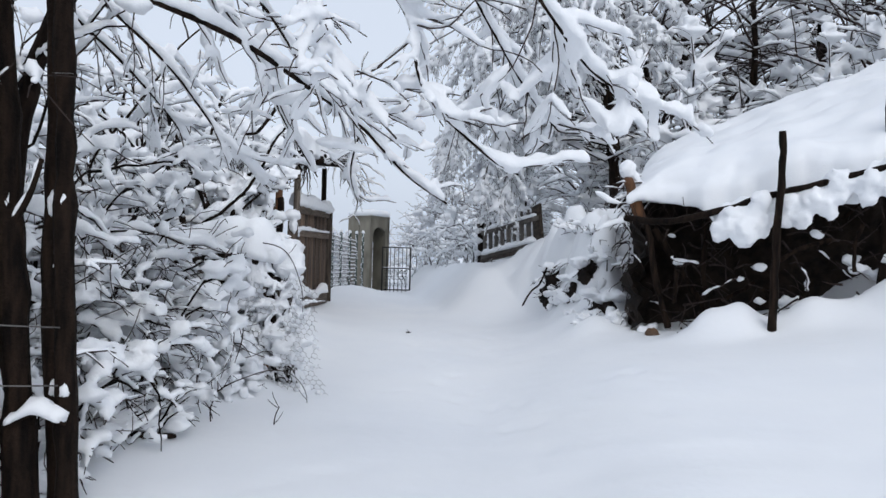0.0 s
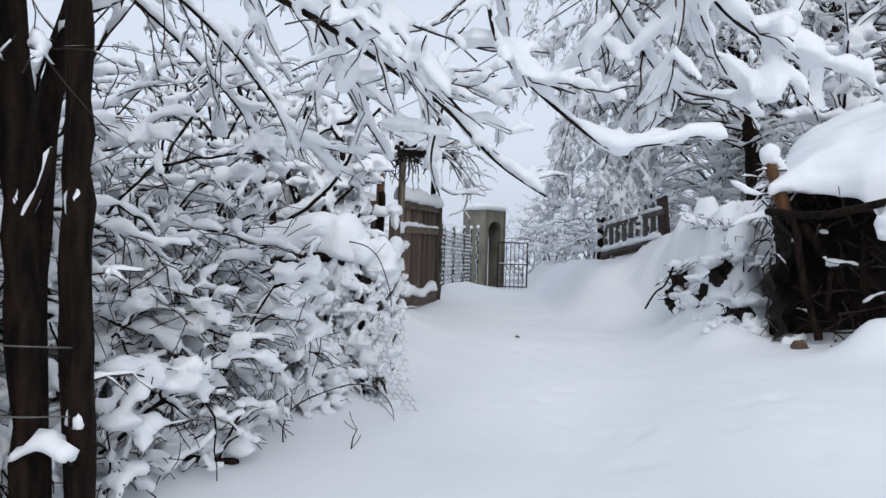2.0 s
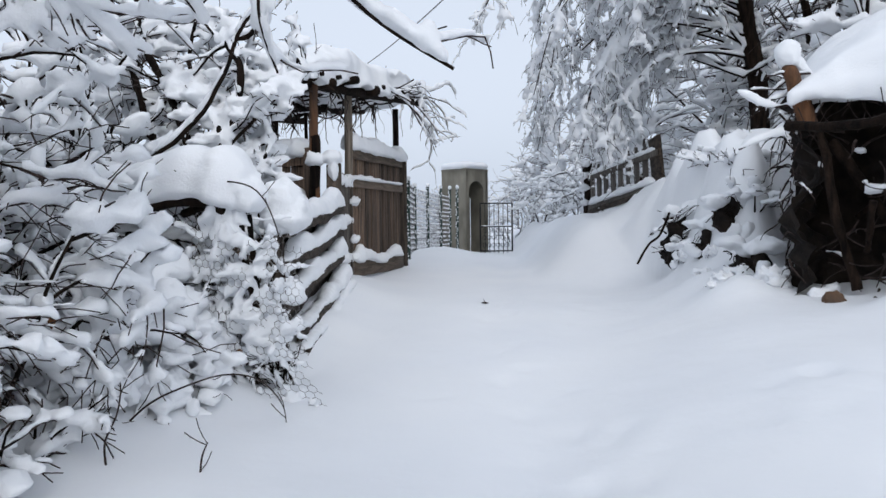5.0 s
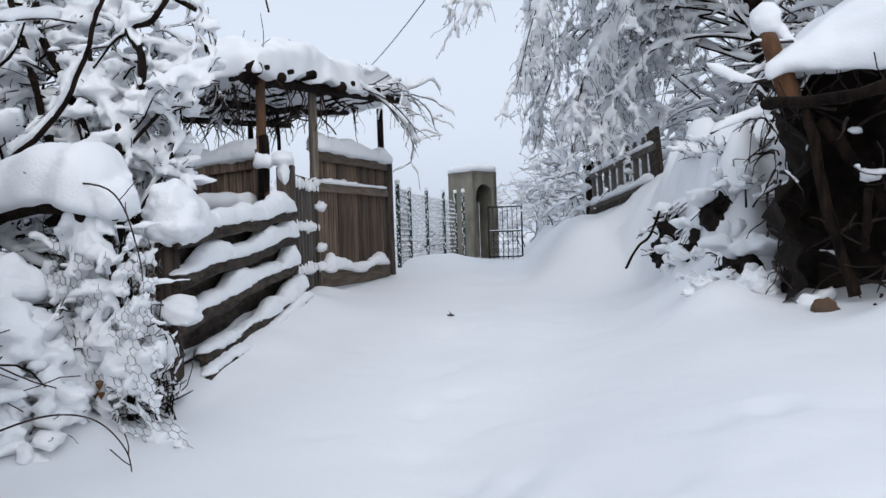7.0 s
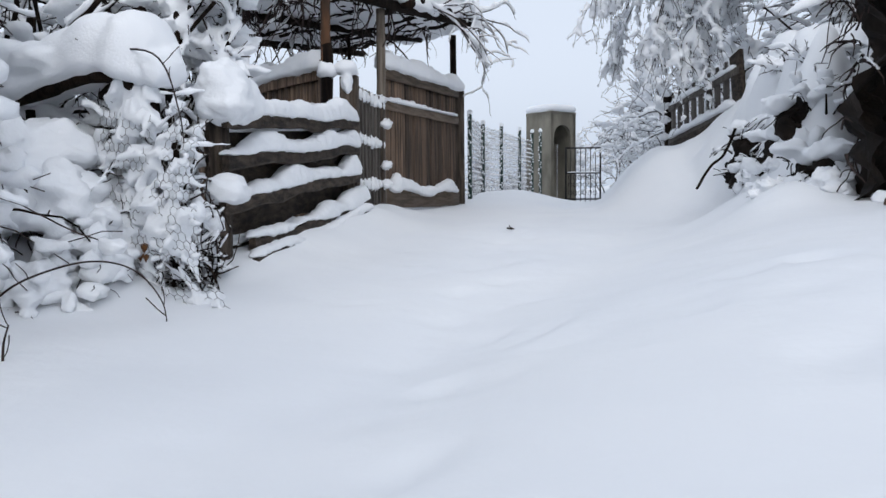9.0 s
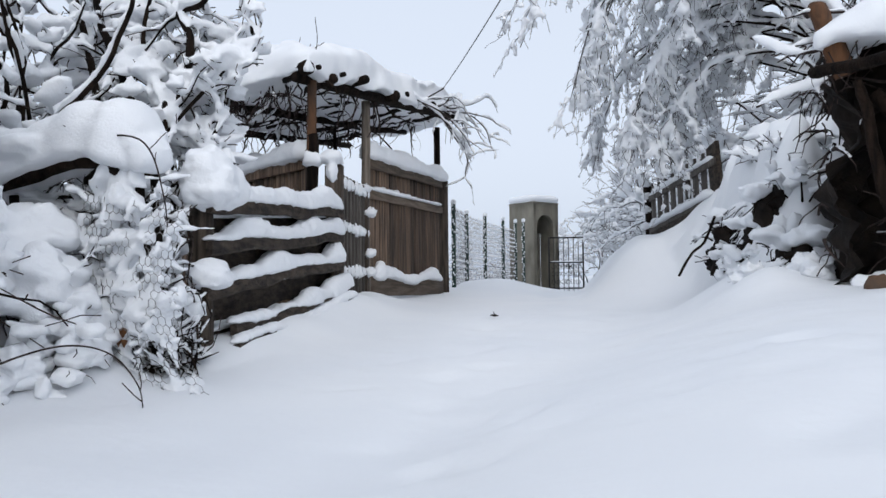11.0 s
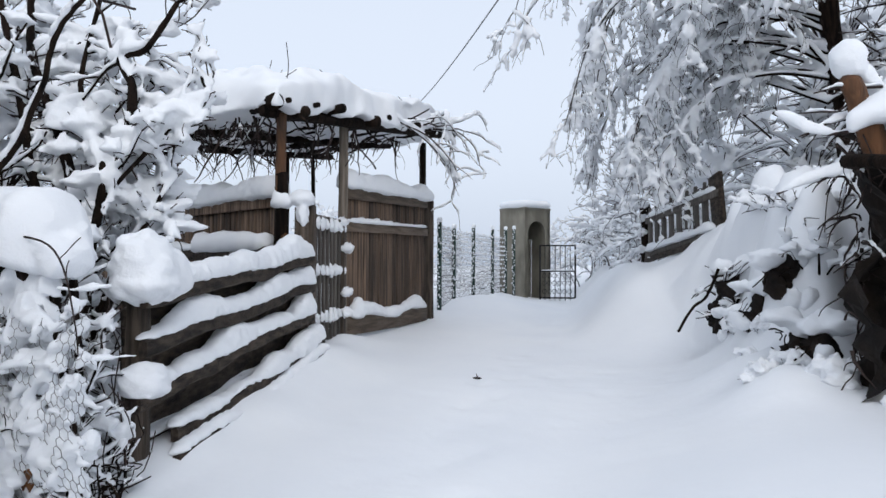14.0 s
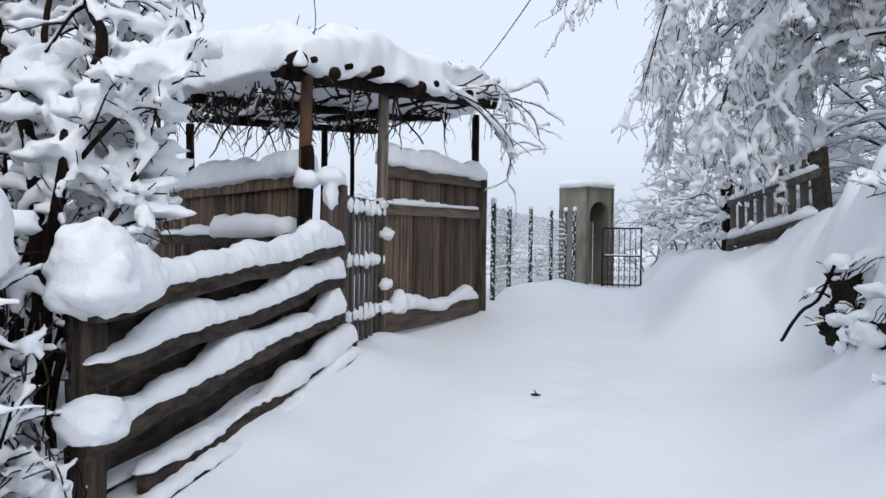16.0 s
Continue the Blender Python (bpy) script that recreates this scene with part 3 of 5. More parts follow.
# ---- tree and poles beside the start of the lane ----
def near_trees():
    rng = random.Random(5)
    g = "trunks and poles at the lane's edge"
    for k, (a, b, r, label) in enumerate([
        ((-1.62, 4.17, 2.9), (-1.46, 4.17, -0.4), 0.047, "straight dark brown pole standing in the snow"),
        ((-1.93, 4.12, 2.9), (-1.63, 4.12, -0.4), 0.062, "dark rough-barked tree trunk with snow on its fork"),
        ((-1.74, 4.25, 2.9), (-1.56, 4.25, -0.4), 0.03, "thin dark stem close beside a larger trunk"),
        ((-1.72, 3.9, 2.9), (-1.80, 3.9, -0.4), 0.045, "dark leaning trunk with peeling bark"),
        ((-2.02, 4.05, 3.0), (-1.80, 4.0, -0.4), 0.05, "dark rough-barked tree trunk beside the lane"),
    ]):
        ob = thing("tree", b, label, "tree", g)
        s = Shape()
        line = spline([b, V(b).lerp(V(a), 0.33) + V((rng.uniform(-0.02, 0.02), 0, 0)), V(b).lerp(V(a), 0.66) + V((rng.uniform(-0.03, 0.03), 0, 0)), a], 8)
        s.tube(line, [r * (1.15 - 0.35 * i / len(line)) for i in range(len(line))], 10, 0.5)
        part("trunk", s, BARK, ob)
        t, sn = Shape(), Shape()
        for h in ((0.8, 1.6, 2.2) if k else (0.4, 1.7)):
            p = V(b) + (V(a) - V(b)) * (h + 0.4) / 3.3
            d = V((rng.uniform(-1, 1), rng.uniform(-0.5, 1), 0.6))
            grow(rng, t, t, sn, p, d, 0.26, 0.008, 1, 0.015, (3,), 0.35, 0.1, 0.05, 0.003, 0.0)
        for h in (0.25, 1.1):
            p = V(b) + (V(a) - V(b)) * (h + 0.4) / 3.3 + V((0.02, -0.03, 0))
            sn.blob(p, (rng.uniform(0.012, 0.02), 0.02, rng.uniform(0.03, 0.06)), 12, 9, 0.6, 12)
        part("twig_mass", t, TWIG, ob)
        part("snow_load", sn, SNOW, ob, "snow lumps caught on the bark")
    ob = thing("fence_post", (-1.72, 3.95, -0.4), "split orange-brown wooden post with wire round it", "fence post")
    s = Shape()
    s.tube(spline([(-1.70, 3.97, -0.4), (-1.735, 3.97, 0.2), (-1.75, 3.97, 0.62)], 5), [0.036] * 10 + [0.03], 8, 0.4)
    part("post", s, ORANGE, ob)
    w = Shape()
    for h in (0.30, 0.56):
        w.tube(spline([(-2.3, 4.1, h + 0.02), (-1.73, 3.92, h), (-1.48, 4.1, h - 0.02)], 4), [0.0035] * 9, 4)
    part("wire", w, WIRE, ob, "rusty fence wire")
    # a forked limb between the trunks
    ob = thing("broken_limb", (-1.5, 4.15, 0.5), "dead forked limb caught between the trunks, topped with snow", "branch")
    s, s2, sn = Shape(), Shape(), Shape()
    limb(s, sn, spline([(-1.76, 4.1, 0.95), (-1.66, 4.1, 1.12), (-1.6, 4.1, 1.3)], 5), 0.02, 0.012, 0.04, 6)
    limb(s2, sn, spline([(-1.68, 4.05, 0.1), (-1.55, 4.05, 0.16), (-1.38, 4.0, 0.13)], 5), 0.012, 0.006, 0.04, 6)
    part("fork", s, BARK, ob)
    part("side_branch", s2, BARK, ob)
    part("snow_load", sn, SNOW, ob, "snow lying on the limb")


near_trees()


# ---- overhanging boughs ----
def overhead():
    rng = random.Random(21)
    ob = thing("overhanging_tree", (-1.95, 4.5, -0.3), "leafless tree whose snow-laden boughs hang over the lane", "tree")
    wood, twigs, snow = Shape(), Shape(), Shape()
    part_trunk = Shape()
    part_trunk.tube(spline([(-2.1, 4.6, -0.5), (-2.1, 4.6, 0.8), (-1.95, 4.5, 1.7), (-1.6, 4.35, 2.25)], 6), [0.07 - 0.0016 * i for i in range(19)], 9, 0.4)
    boughs = [
        ([(-1.6, 4.35, 2.25), (-0.95, 4.6, 2.02), (-0.66, 5.3, 1.87), (-0.43, 5.5, 1.71), (-0.17, 5.7, 1.44), (0.08, 5.8, 1.27)], 0.020, 0.050),
        ([(-0.43, 5.5, 1.71), (-0.5, 5.55, 1.45), (-0.46, 5.6, 1.25)], 0.008, 0.035),
        ([(-0.2, 4.2, 2.3), (0.05, 4.1, 1.95), (0.15, 4.05, 1.6), (0.4, 4.2, 1.36), (0.55, 4.3, 1.28)], 0.009, 0.045),
        ([(-0.6, 4.1, 2.3), (-0.35, 4.05, 1.9), (-0.1, 3.95, 1.55), (0.05, 3.95, 1.38)], 0.009, 0.042),
        ([(0.45, 4.3, 2.35), (0.67, 4.3, 2.02), (0.9, 4.45, 1.77), (1.22, 4.65, 1.65)], 0.014, 0.055),
        ([(0.2, 4.6, 2.4), (0.42, 4.6, 2.0), (0.6, 4.7, 1.72), (0.74, 4.75, 1.56)], 0.010, 0.048),
        ([(-1.3, 4.8, 2.5), (-1.0, 5.1, 2.1), (-0.9, 5.4, 1.75), (-0.75, 5.7, 1.42)], 0.010, 0.045),
        ([(-1.9, 4.8, 2.4), (-1.6, 5.3, 2.05), (-1.35, 5.6, 1.65), (-1.1, 5.8, 1.35)], 0.011, 0.045),
        ([(-2.2, 5.0, 2.4), (-1.95, 5.4, 2.1), (-1.75, 5.7, 1.8), (-1.6, 5.9, 1.5)], 0.012, 0.045),
        ([(-1.0, 4.2, 2.4), (-0.7, 4.4, 2.1), (-0.55, 4.7, 1.85), (-0.35, 4.9, 1.7)], 0.009, 0.045),
    ]
    for ctrl, r, load in boughs:
        pts = spline(ctrl, 9)
        limb(wood, snow, pts, r, max(0.004, r * 0.3), load * 1.2, 6, 0.4, 8, -0.2, 0.98)
        n = len(pts)
        for k in range(int(n * 0.5)):
            i = rng.randint(3, n - 1)
            t = (pts[i] - pts[i - 1]).normalized()
            d = turned(rng, t, 20, 55)
            d.z = d.z * 0.6 - 0.15
            grow(rng, wood, twigs, snow, pts[i], d, rng.uniform(0.2, 0.55), 0.005, 1, load * 0.75, (2,), 0.28, 0.05, 0.06, 0.003, 0.06, keep=lambda q: q.z > min(1.45, pts[i].z - 0.06))
    part("trunk", part_trunk, BARK, ob)
    part("bough_mass", wood, BARK, ob)
    part("twig_mass", twigs, TWIG, ob)
    part("snow_load", snow, SNOW, ob, "heavy snow lying on the boughs", skin=0.013, rough=0.014, grain=0.04)


overhead()


# ---- slab fence ----
def along(a, b, u, z):
    return V((a[0] + (b[0] - a[0]) * u, a[1] + (b[1] - a[1]) * u, z))


def ridge(a, b, wide, high, seg=26, rest=0.0, lump=0.3, freq=5.0, wave=0.0, lean=0.0):
    s = Shape()
    pts = [a.lerp(b, i / seg) for i in range(seg + 1)]
    hs = [high * (0.75 + 0.7 * (0.5 + noise.noise(p * 2.3 + V((3, 1, wide * 9))))) for p in pts]
    s.drift(pts, [wide] * len(pts), hs, 10, lump, freq, 0.25, lean, rest)
    return s


def slab_fence():
    a, b = (-1.70, 8.02), (-2.44, 10.86)
    ob = thing("slab_fence", (a[0], a[1], ground_z(*a)), "fence of rough weathered slab boards loaded with snow", "fence")
    out = V((b[1] - a[1], a[0] - b[0], 0)).normalized()
    for p, top, r in (((-1.75, 8.13), 0.74, 0.07), ((-2.45, 10.83), 1.43, 0.065)):
        s = Shape()
        s.tube([V((p[0], p[1], ground_z(*p) - 0.3)), V((p[0], p[1], 0.4)), V((p[0], p[1], top))], [r, r, r * 0.95], 8, 0.2)
        part("post", s, POST, ob)
    rows = [
        (0.75, 0.98, 0.085, 0.0, 1.0, [(0, 0.15), (0.3, 0.16), (0.7, 0.19), (1, 0.20)]),
        (0.50, 0.75, 0.085, 0.0, 1.0, [(0, 0.05), (0.08, 0.07), (0.16, 0.13), (0.3, 0.17), (0.6, 0.17), (1, 0.18)]),
        (0.24, 0.49, 0.085, -0.02, 1.0, [(0, 0.17), (0.08, 0.14), (0.15, 0.05), (0.22, 0.13), (0.4, 0.18), (0.7, 0.16), (0.82, 0.09), (0.92, 0.24), (1, 0.18)]),
        (0.02, 0.27, 0.07, 0.10, 1.08, [(0, 0.05), (0.2, 0.10), (0.3, 0.03), (0.42, 0.05), (0.6, 0.18), (0.8, 0.20), (1, 0.22)]),
        (-0.08, 0.18, 0.06, 0.06, 1.06, [(0, 0.05), (0.6, 0.07), (1, 0.10)]),
    ]
    for k, (z0, z1, w, u0, u1, high) in enumerate(rows):
        push = out * (0.075 + (0.03 if k == 3 else 0.10 if k == 4 else 0))
        p, q = along(a, b, u0, z0) + push, along(a, b, u1, z1) + push
        seg = 60
        bow = [Z * (0.045 * noise.noise(V((i * 0.07, k * 2.7, 2))) - (0.05 * math.sin(math.pi * i / seg) if k > 2 else 0)) for i in range(seg + 1)]
        line = [p.lerp(q, i / seg) + bow[i] for i in range(seg + 1)]
        s = Shape()
        rings = []
        for i, c in enumerate(line):
            lo = w * (0.55 + 0.22 * noise.noise(V((i * 0.13, k, 5))))
            rings.append([c + Z * w * 0.42 - out * 0.02, c + Z * w * 0.5 + out * 0.006, c + Z * w * 0.40 + out * 0.024, c - Z * lo * 0.7 + out * (0.026 + 0.006 * noise.noise(V((i * 0.5, k, 1)))), c - Z * lo + out * 0.012, c - Z * lo - out * 0.018])
        s.rings(rings)
        part("slab", s, SLAB, ob, smooth=False)
        sn = Shape()
        hs = [lerp_rows(high, i / seg) * (0.70 + 0.35 * noise.noise(V((i * 0.11, k * 5.3, 1)))) for i in range(seg + 1)]
        sn.drift([c + Z * w * 0.5 - out * 0.025 for c in line], [0.045 + 0.28 * h for h in hs], hs, 14, 0.0, 6, 0.08)
        if k == 0:
            sn.blob(V((-1.65, 8.07, 0.91)), (0.15, 0.18, 0.18), 20, 14, 0.2, 3)
            sn.blob(V((-1.65, 8.08, 0.82)), (0.165, 0.2, 0.09), 20, 14, 0.2, 3)
            sn.blob(V((-1.655, 8.2, 0.87)), (0.13, 0.22, 0.15), 16, 12, 0.12, 3)
        if k == 2:
            sn.blob(V((-1.62, 8.05, 0.33)), (0.13, 0.15, 0.11), 14, 10, 0.3, 4, 0.3)
        part("snow_load", sn, SNOW, ob, "thick snow lying along the slab", skin=0.011, rough=0.035, grain=0.08, relax=3)
    # cross boards seen through the gaps
    for k, (z0, z1) in enumerate([(0.38, 0.62), (0.12, 0.36), (0.60, 0.84), (-0.10, 0.14)]):
        s = Shape()
        s.board(along(a, b, 0.02, z0) - out * 0.06, along(a, b, 0.98, z1) - out * 0.06, Z, 0.19, 0.03, 14, 0.03, 20 + k)
        part("back_board", s, SLAB, ob)
        part("snow_load", ridge(along(a, b, 0.05, z0 + 0.09) - out * 0.05, along(a, b, 0.95, z1 + 0.09) - out * 0.05, 0.04, 0.022), SNOW, ob)
    ball = Shape()
    ball.blob(V((-2.45, 10.83, 1.49)), (0.12, 0.12, 0.10), 12, 8, 0.2, 8, 0.5)
    ball.blob(V((-2.42, 10.80, 1.38)), (0.06, 0.06, 0.12), 12, 8, 0.3, 8)
    part("snow_ball", ball, SNOW, ob, "round snow cap on the end post", skin=0.011, rough=0.012, grain=0.05)


slab_fence()


# ---- wicket gate of narrow slats ----
def wicket():
    rng = random.Random(33)
    a, b = (-2.47, 10.93), (-2.76, 12.12)
    ob = thing("wicket_gate", (*a, ground_z(*a)), "closed wicket gate of narrow dark slats with snow on its rails", "gate")
    out = V((b[1] - a[1], a[0] - b[0], 0)).normalized()
    for p, top, w in (((-2.475, 10.98), 1.46, 0.13), ((-2.775, 12.11), 1.34, 0.10)):
        s = Shape()
        s.board(V((*p, ground_z(*p) - 0.2)), V((*p, top)), V((b[0] - a[0], b[1] - a[1], 0)), w, w * 0.9, 8, 0.008, top)
        part("gate_post", s, POST, ob, "square dark gate post")
        for z in ((top,) if w > 0.12 else (top, top - 0.27, top - 0.72, 0.42)):
            sn = Shape()
            sn.blob(V((p[0], p[1], z + 0.03)) + out * (0.0 if z == top else 0.06), (0.075, 0.07, 0.065), 12, 8, 0.6, 8, 0.4)
            part("snow_ball", sn, SNOW, ob, "round lump of snow on the post")
    n = 8
    for i in range(n):
        u = 0.08 + 0.86 * (i + 0.5) / n
        s = Shape()
        lean = 0.02 * noise.noise(V((i, 1, 1)))
        s.board(along(a, b, u, 0.22), along(a, b, u + lean, 1.40 + 0.03 * noise.noise(V((i, 3, 0)))), V((b[0] - a[0], b[1] - a[1], 0)), 0.048, 0.026, 5, 0.008, i)
        part("slat", s, OLD, ob)
    for z in (0.36, 0.80, 1.24):
        s = Shape()
        s.board(along(a, b, 0, z) - out * 0.035, along(a, b, 1, z) - out * 0.035, Z, 0.07, 0.035, 3, 0.006, z)
        part("rail", s, OLD, ob)
        for i in range(n + 1):
            sn = Shape()
            c = along(a, b, i / n, z + 0.08 + 0.02 * noise.noise(V((i, z, 5)))) + out * 0.01
            sn.blob(c, (0.032, 0.045, rng.uniform(0.04, 0.075)), 8, 6, 0.6, 14, 0.2)
            part("snow_lump", sn, SNOW, ob)


wicket()


# ---- plank panel ----
def plank_panel():
    rng = random.Random(34)
    a, b = (-2.84, 12.28), (-3.02, 14.98)
    ob = thing("plank_fence_panel", (*a, ground_z(*a)), "tall fence panel of weathered brown planks capped with snow", "fence")
    out = V((b[1] - a[1], a[0] - b[0], 0)).normalized()
    n = 17
    for i in range(n):
        u = 0.02 + 0.93 * (i + 0.5) / n
        s = Shape()
        lay = out * rng.uniform(-0.012, 0.004)
        s.board(along(a, b, u, 0.20) + lay, along(a, b, u + 0.012 * noise.noise(V((i, 4, 4))), 1.74 + 0.02 * noise.noise(V((i, 0, 2)))) + lay, V((b[0] - a[0], b[1] - a[1], 0)), 0.145 + 0.012 * noise.noise(V((i * 1.7, 7, 0))), 0.026, 5, 0.010, i * 1.7, 0.3)
        part("plank", s, PLANK, ob)
    for z0, z1, w in ((1.70, 1.79, 0.13), (1.34, 1.40, 0.10), (0.30, 0.32, 0.24)):
        s = Shape()
        s.board(along(a, b, 0.0, z0) + out * 0.025, along(a, b, 0.96, z1) + out * 0.025, Z, w, 0.035, 9, 0.012, z0)
        part("rail", s, RAIL, ob)
    s = Shape()
    s.tube([V((-3.03, 15.03, 0.0)), V((-3.02, 15.03, 0.8)), V((-3.03, 15.03, 1.84))], [0.085, 0.08, 0.075], 10, 0.3)
    part("post", s, POST, ob, "round log post")
    part("snow_cap", ridge(along(a, b, -0.02, 1.79), along(a, b, 1.03, 1.86), 0.12, 0.13, 40, 0, 0.12, 5), SNOW, ob, "thick snow along the top", skin=0.018, rough=0.03, grain=0.1)
    part("snow_load", ridge(along(a, b, 0.0, 1.40) + out * 0.04, along(a, b, 0.93, 1.46) + out * 0.04, 0.035, 0.03, 60, 0, 0.5, 16), SNOW, ob)
    low = Shape()
    pts = [along(a, b, 0.03 + 0.88 * i / 24, 0.40 + 0.04 * math.sin(i * 0.4)) + out * 0.05 for i in range(25)]
    low.drift(pts, [0.07] * 25, [0.09 * (1.1 + noise.noise(V((i * 0.3, 4, 4)))) for i in range(25)], 10, 0.2, 6, 0.4)
    part("snow_load", low, SNOW, ob, "snow resting on the bottom board", skin=0.014, rough=0.03, grain=0.07)


plank_panel()


# ---- back fence under the arbour ----
def back_fence():
    a, b = (-2.72, 10.98), (-7.0, 13.09)
    ob = thing("board_fence", (*a, ground_z(*a)), "brown board fence under the arbour with thick snow on top", "fence")
    d = V((b[0] - a[0], b[1] - a[1], 0))
    out = V((d.y, -d.x, 0)).normalized() * -1
    if out.y > 0:
        out = -out
    n = 38
    for i in range(n):
        u = (i + 0.5) / n
        s = Shape()
        s.board(along(a, b, u, 0.0), along(a, b, u, 1.50 + 0.02 * noise.noise(V((i, 5, 5)))), d, 0.103 + 0.02 * noise.noise(V((i * 1.3, 8, 1))), 0.022, 3, 0.010, i * 2.1)
        part("plank", s, PLANK, ob)
    for z, w in ((1.52, 0.14), (1.06, 0.10), (0.5, 0.1)):
        s = Shape()
        s.board(along(a, b, 0, z) + out * 0.03, along(a, b, 1, z) + out * 0.03, Z, w, 0.035, 10, 0.012, z)
        part("rail", s, PLANK, ob)
    part("snow_cap", ridge(along(a, b, 0, 1.58), along(a, b, 1, 1.58), 0.13, 0.16, 60, 0, 0.25, 3), SNOW, ob, "thick snow along the top", skin=0.02, rough=0.04, grain=0.1)
    s = Shape()
    s.board(along(a, b, 0.0, 1.04) + out * 0.14, along(a, b, 0.6, 1.04) + out * 0.14, Z, 0.11, 0.16, 8, 0.012, 9)
    part("shelf_beam", s, SLAB, ob, "dark beam along the fence")
    part("snow_load", ridge(along(a, b, 0.0, 1.09) + out * 0.14, along(a, b, 0.30, 1.09) + out * 0.14, 0.12, 0.17, 30, 0, 0.10, 4), SNOW, ob)
    part("snow_load", ridge(along(a, b, 0.30, 1.09) + out * 0.14, along(a, b, 0.6, 1.09) + out * 0.14, 0.10, 0.05, 30, 0, 0.2, 4), SNOW, ob)
    for k, (u, w) in enumerate(((0.0, 0.16),)):
        s = Shape()
        s.board(along(a, b, u, 0.1) + out * 0.06, along(a, b, u, 1.63) + out * 0.06, d, w, 0.03, 4, 0.006, 40)
        part("end_board", s, PLANK, ob)


back_fence()


# ---- arbour ----
def arbour():
    rng = random.Random(77)
    ob = thing("vine_arbour", (-2.66, 10.9, 0.1), "rustic pole arbour with dead vines under a thick snow roof", "arbour")
    A, B, C, D = V((-2.55, 10.62, 2.24)), V((-2.72, 15.0, 2.72)), V((-5.0, 15.6, 2.6)), V((-5.6, 11.5, 2.26))

    def roof(u, v):
        return (A.lerp(B, u)).lerp(D.lerp(C, u), v)

    for p, top, r, mat, label in (((-2.60, 10.74), 2.24, 0.048, ORANGE, "orange-brown stripped post"), ((-2.603, 10.742), 1.72, 0.056, BARK, "dark bark left on the post's lower half"), ((-2.80, 12.2), 2.38, 0.052, GREYPOST, "pale grey pole post"), ((-3.15, 15.1), 2.66, 0.05, BARK, ""), ((-4.6, 13.9), 2.4, 0.04, BARK, ""), ((-5.2, 12.3), 2.25, 0.045, BARK, ""), ((-3.9, 13.4), 2.4, 0.025, BARK, "")):
        s = Shape()
        s.tube(spline([(p[0], p[1], ground_z(*p) - 0.2), (p[0] + rng.uniform(-0.015, 0.015), p[1], 0.9), (p[0] + rng.uniform(-0.02, 0.02), p[1], 1.6), (p[0], p[1], top)], 5), [r * (1.06 - 0.008 * q) for q in range(16)], 9, 0.05)
        part("post", s, mat, ob, label)
    for u0, v0, u1, v1, r in ((-0.03, 0.03, 1.03, 0.0, 0.055), (0.02, 0.5, 1.0, 0.45, 0.045), (0.0, 0.95, 1.0, 0.95, 0.045)):
        s = Shape()
        p, q = roof(u0, v0), roof(u1, v1)
        s.tube([p.lerp(q, i / 10) + V((0, 0, 0.03 * noise.noise(V((i, u0, v1))))) for i in range(11)], [r] * 11, 8, 0.3)
        part("beam", s, BARK, ob)
    for i in range(9):
        u = 0.005 + i / 8.3 + (rng.uniform(-0.03, 0.03) if i else 0)
        s = Shape()
        p, q = roof(u, rng.uniform(-0.05, 0.02)) + Z * rng.uniform(0.04, 0.09), roof(u + rng.uniform(-0.08, 0.08), rng.uniform(0.85, 1.03)) + Z * 0.07
        s.tube([p.lerp(q, k / 12) + V((0, 0.07 * noise.noise(V((k * 0.4, i, 7))), 0.05 * noise.noise(V((k * 0.6, i, 2))))) for k in range(13)], [rng.uniform(0.02, 0.042)] * 13, 8, 0.25)
        part("pole", s, BARK, ob)
    vines, hang, frost = Shape(), Shape(), Shape()
    for i in range(130):
        u, v = rng.uniform(0.02, 0.95), rng.uniform(0.03, 0.95)
        p = roof(u, v) + Z * rng.uniform(0.0, 0.13)
        d = V((rng.uniform(-1, 1), rng.uniform(-1, 1), rng.uniform(-0.1, 0.1)))
        vines.tube(wander(rng, p, d, rng.uniform(0.3, 0.7), 7, 0.35, 0.02), [0.010 * rng.uniform(0.5, 1.4)] * 8, 4)
    for c in range(46):
        u, v = (rng.random() * 0.10, rng.uniform(0.1, 1.0)) if c % 2 else (rng.random(), rng.random())
        tall = rng.uniform(0.2, 0.75)
        for i in range(rng.randint(2, 7)):
            p = roof(u + rng.uniform(-0.02, 0.02), v + rng.uniform(-0.03, 0.03))
            pts = wander(rng, p, V((rng.uniform(-0.7, 0.7), rng.uniform(-0.7, 0.7), -1)), tall * rng.uniform(0.5, 1.1), 8, 0.42, 0.1)
            r = rng.uniform(0.003, 0.015)
            hang.tube(pts, [r * (1 - 0.08 * k) for k in range(9)], 4)
            if rng.random() < 0.4:
                limb(hang, frost, pts[1:6], 0.003, 0.003, 0.024, 3, 0.6, 14, 0.0, 0.99)
    # snow-laden vine hanging over the far corner
    for i in range(15):
        p = roof(rng.uniform(0.62, 1.0), rng.uniform(-0.03, 0.12)) + Z * rng.uniform(0.08, 0.2)
        d = V((rng.uniform(0.3, 1.0), rng.uniform(-0.2, 0.9), rng.uniform(-0.2, 0.3)))
        pts = wander(rng, p, d, rng.uniform(0.45, 1.05), 14, 0.45, 0.4)
        thick = i < 9
        limb(hang, frost, pts, 0.012 if thick else 0.006, 0.003, 0.052 if thick else 0.022, 4, 0.6, 11, 0.0 if thick else 0.15, 0.99 if thick else 0.93)
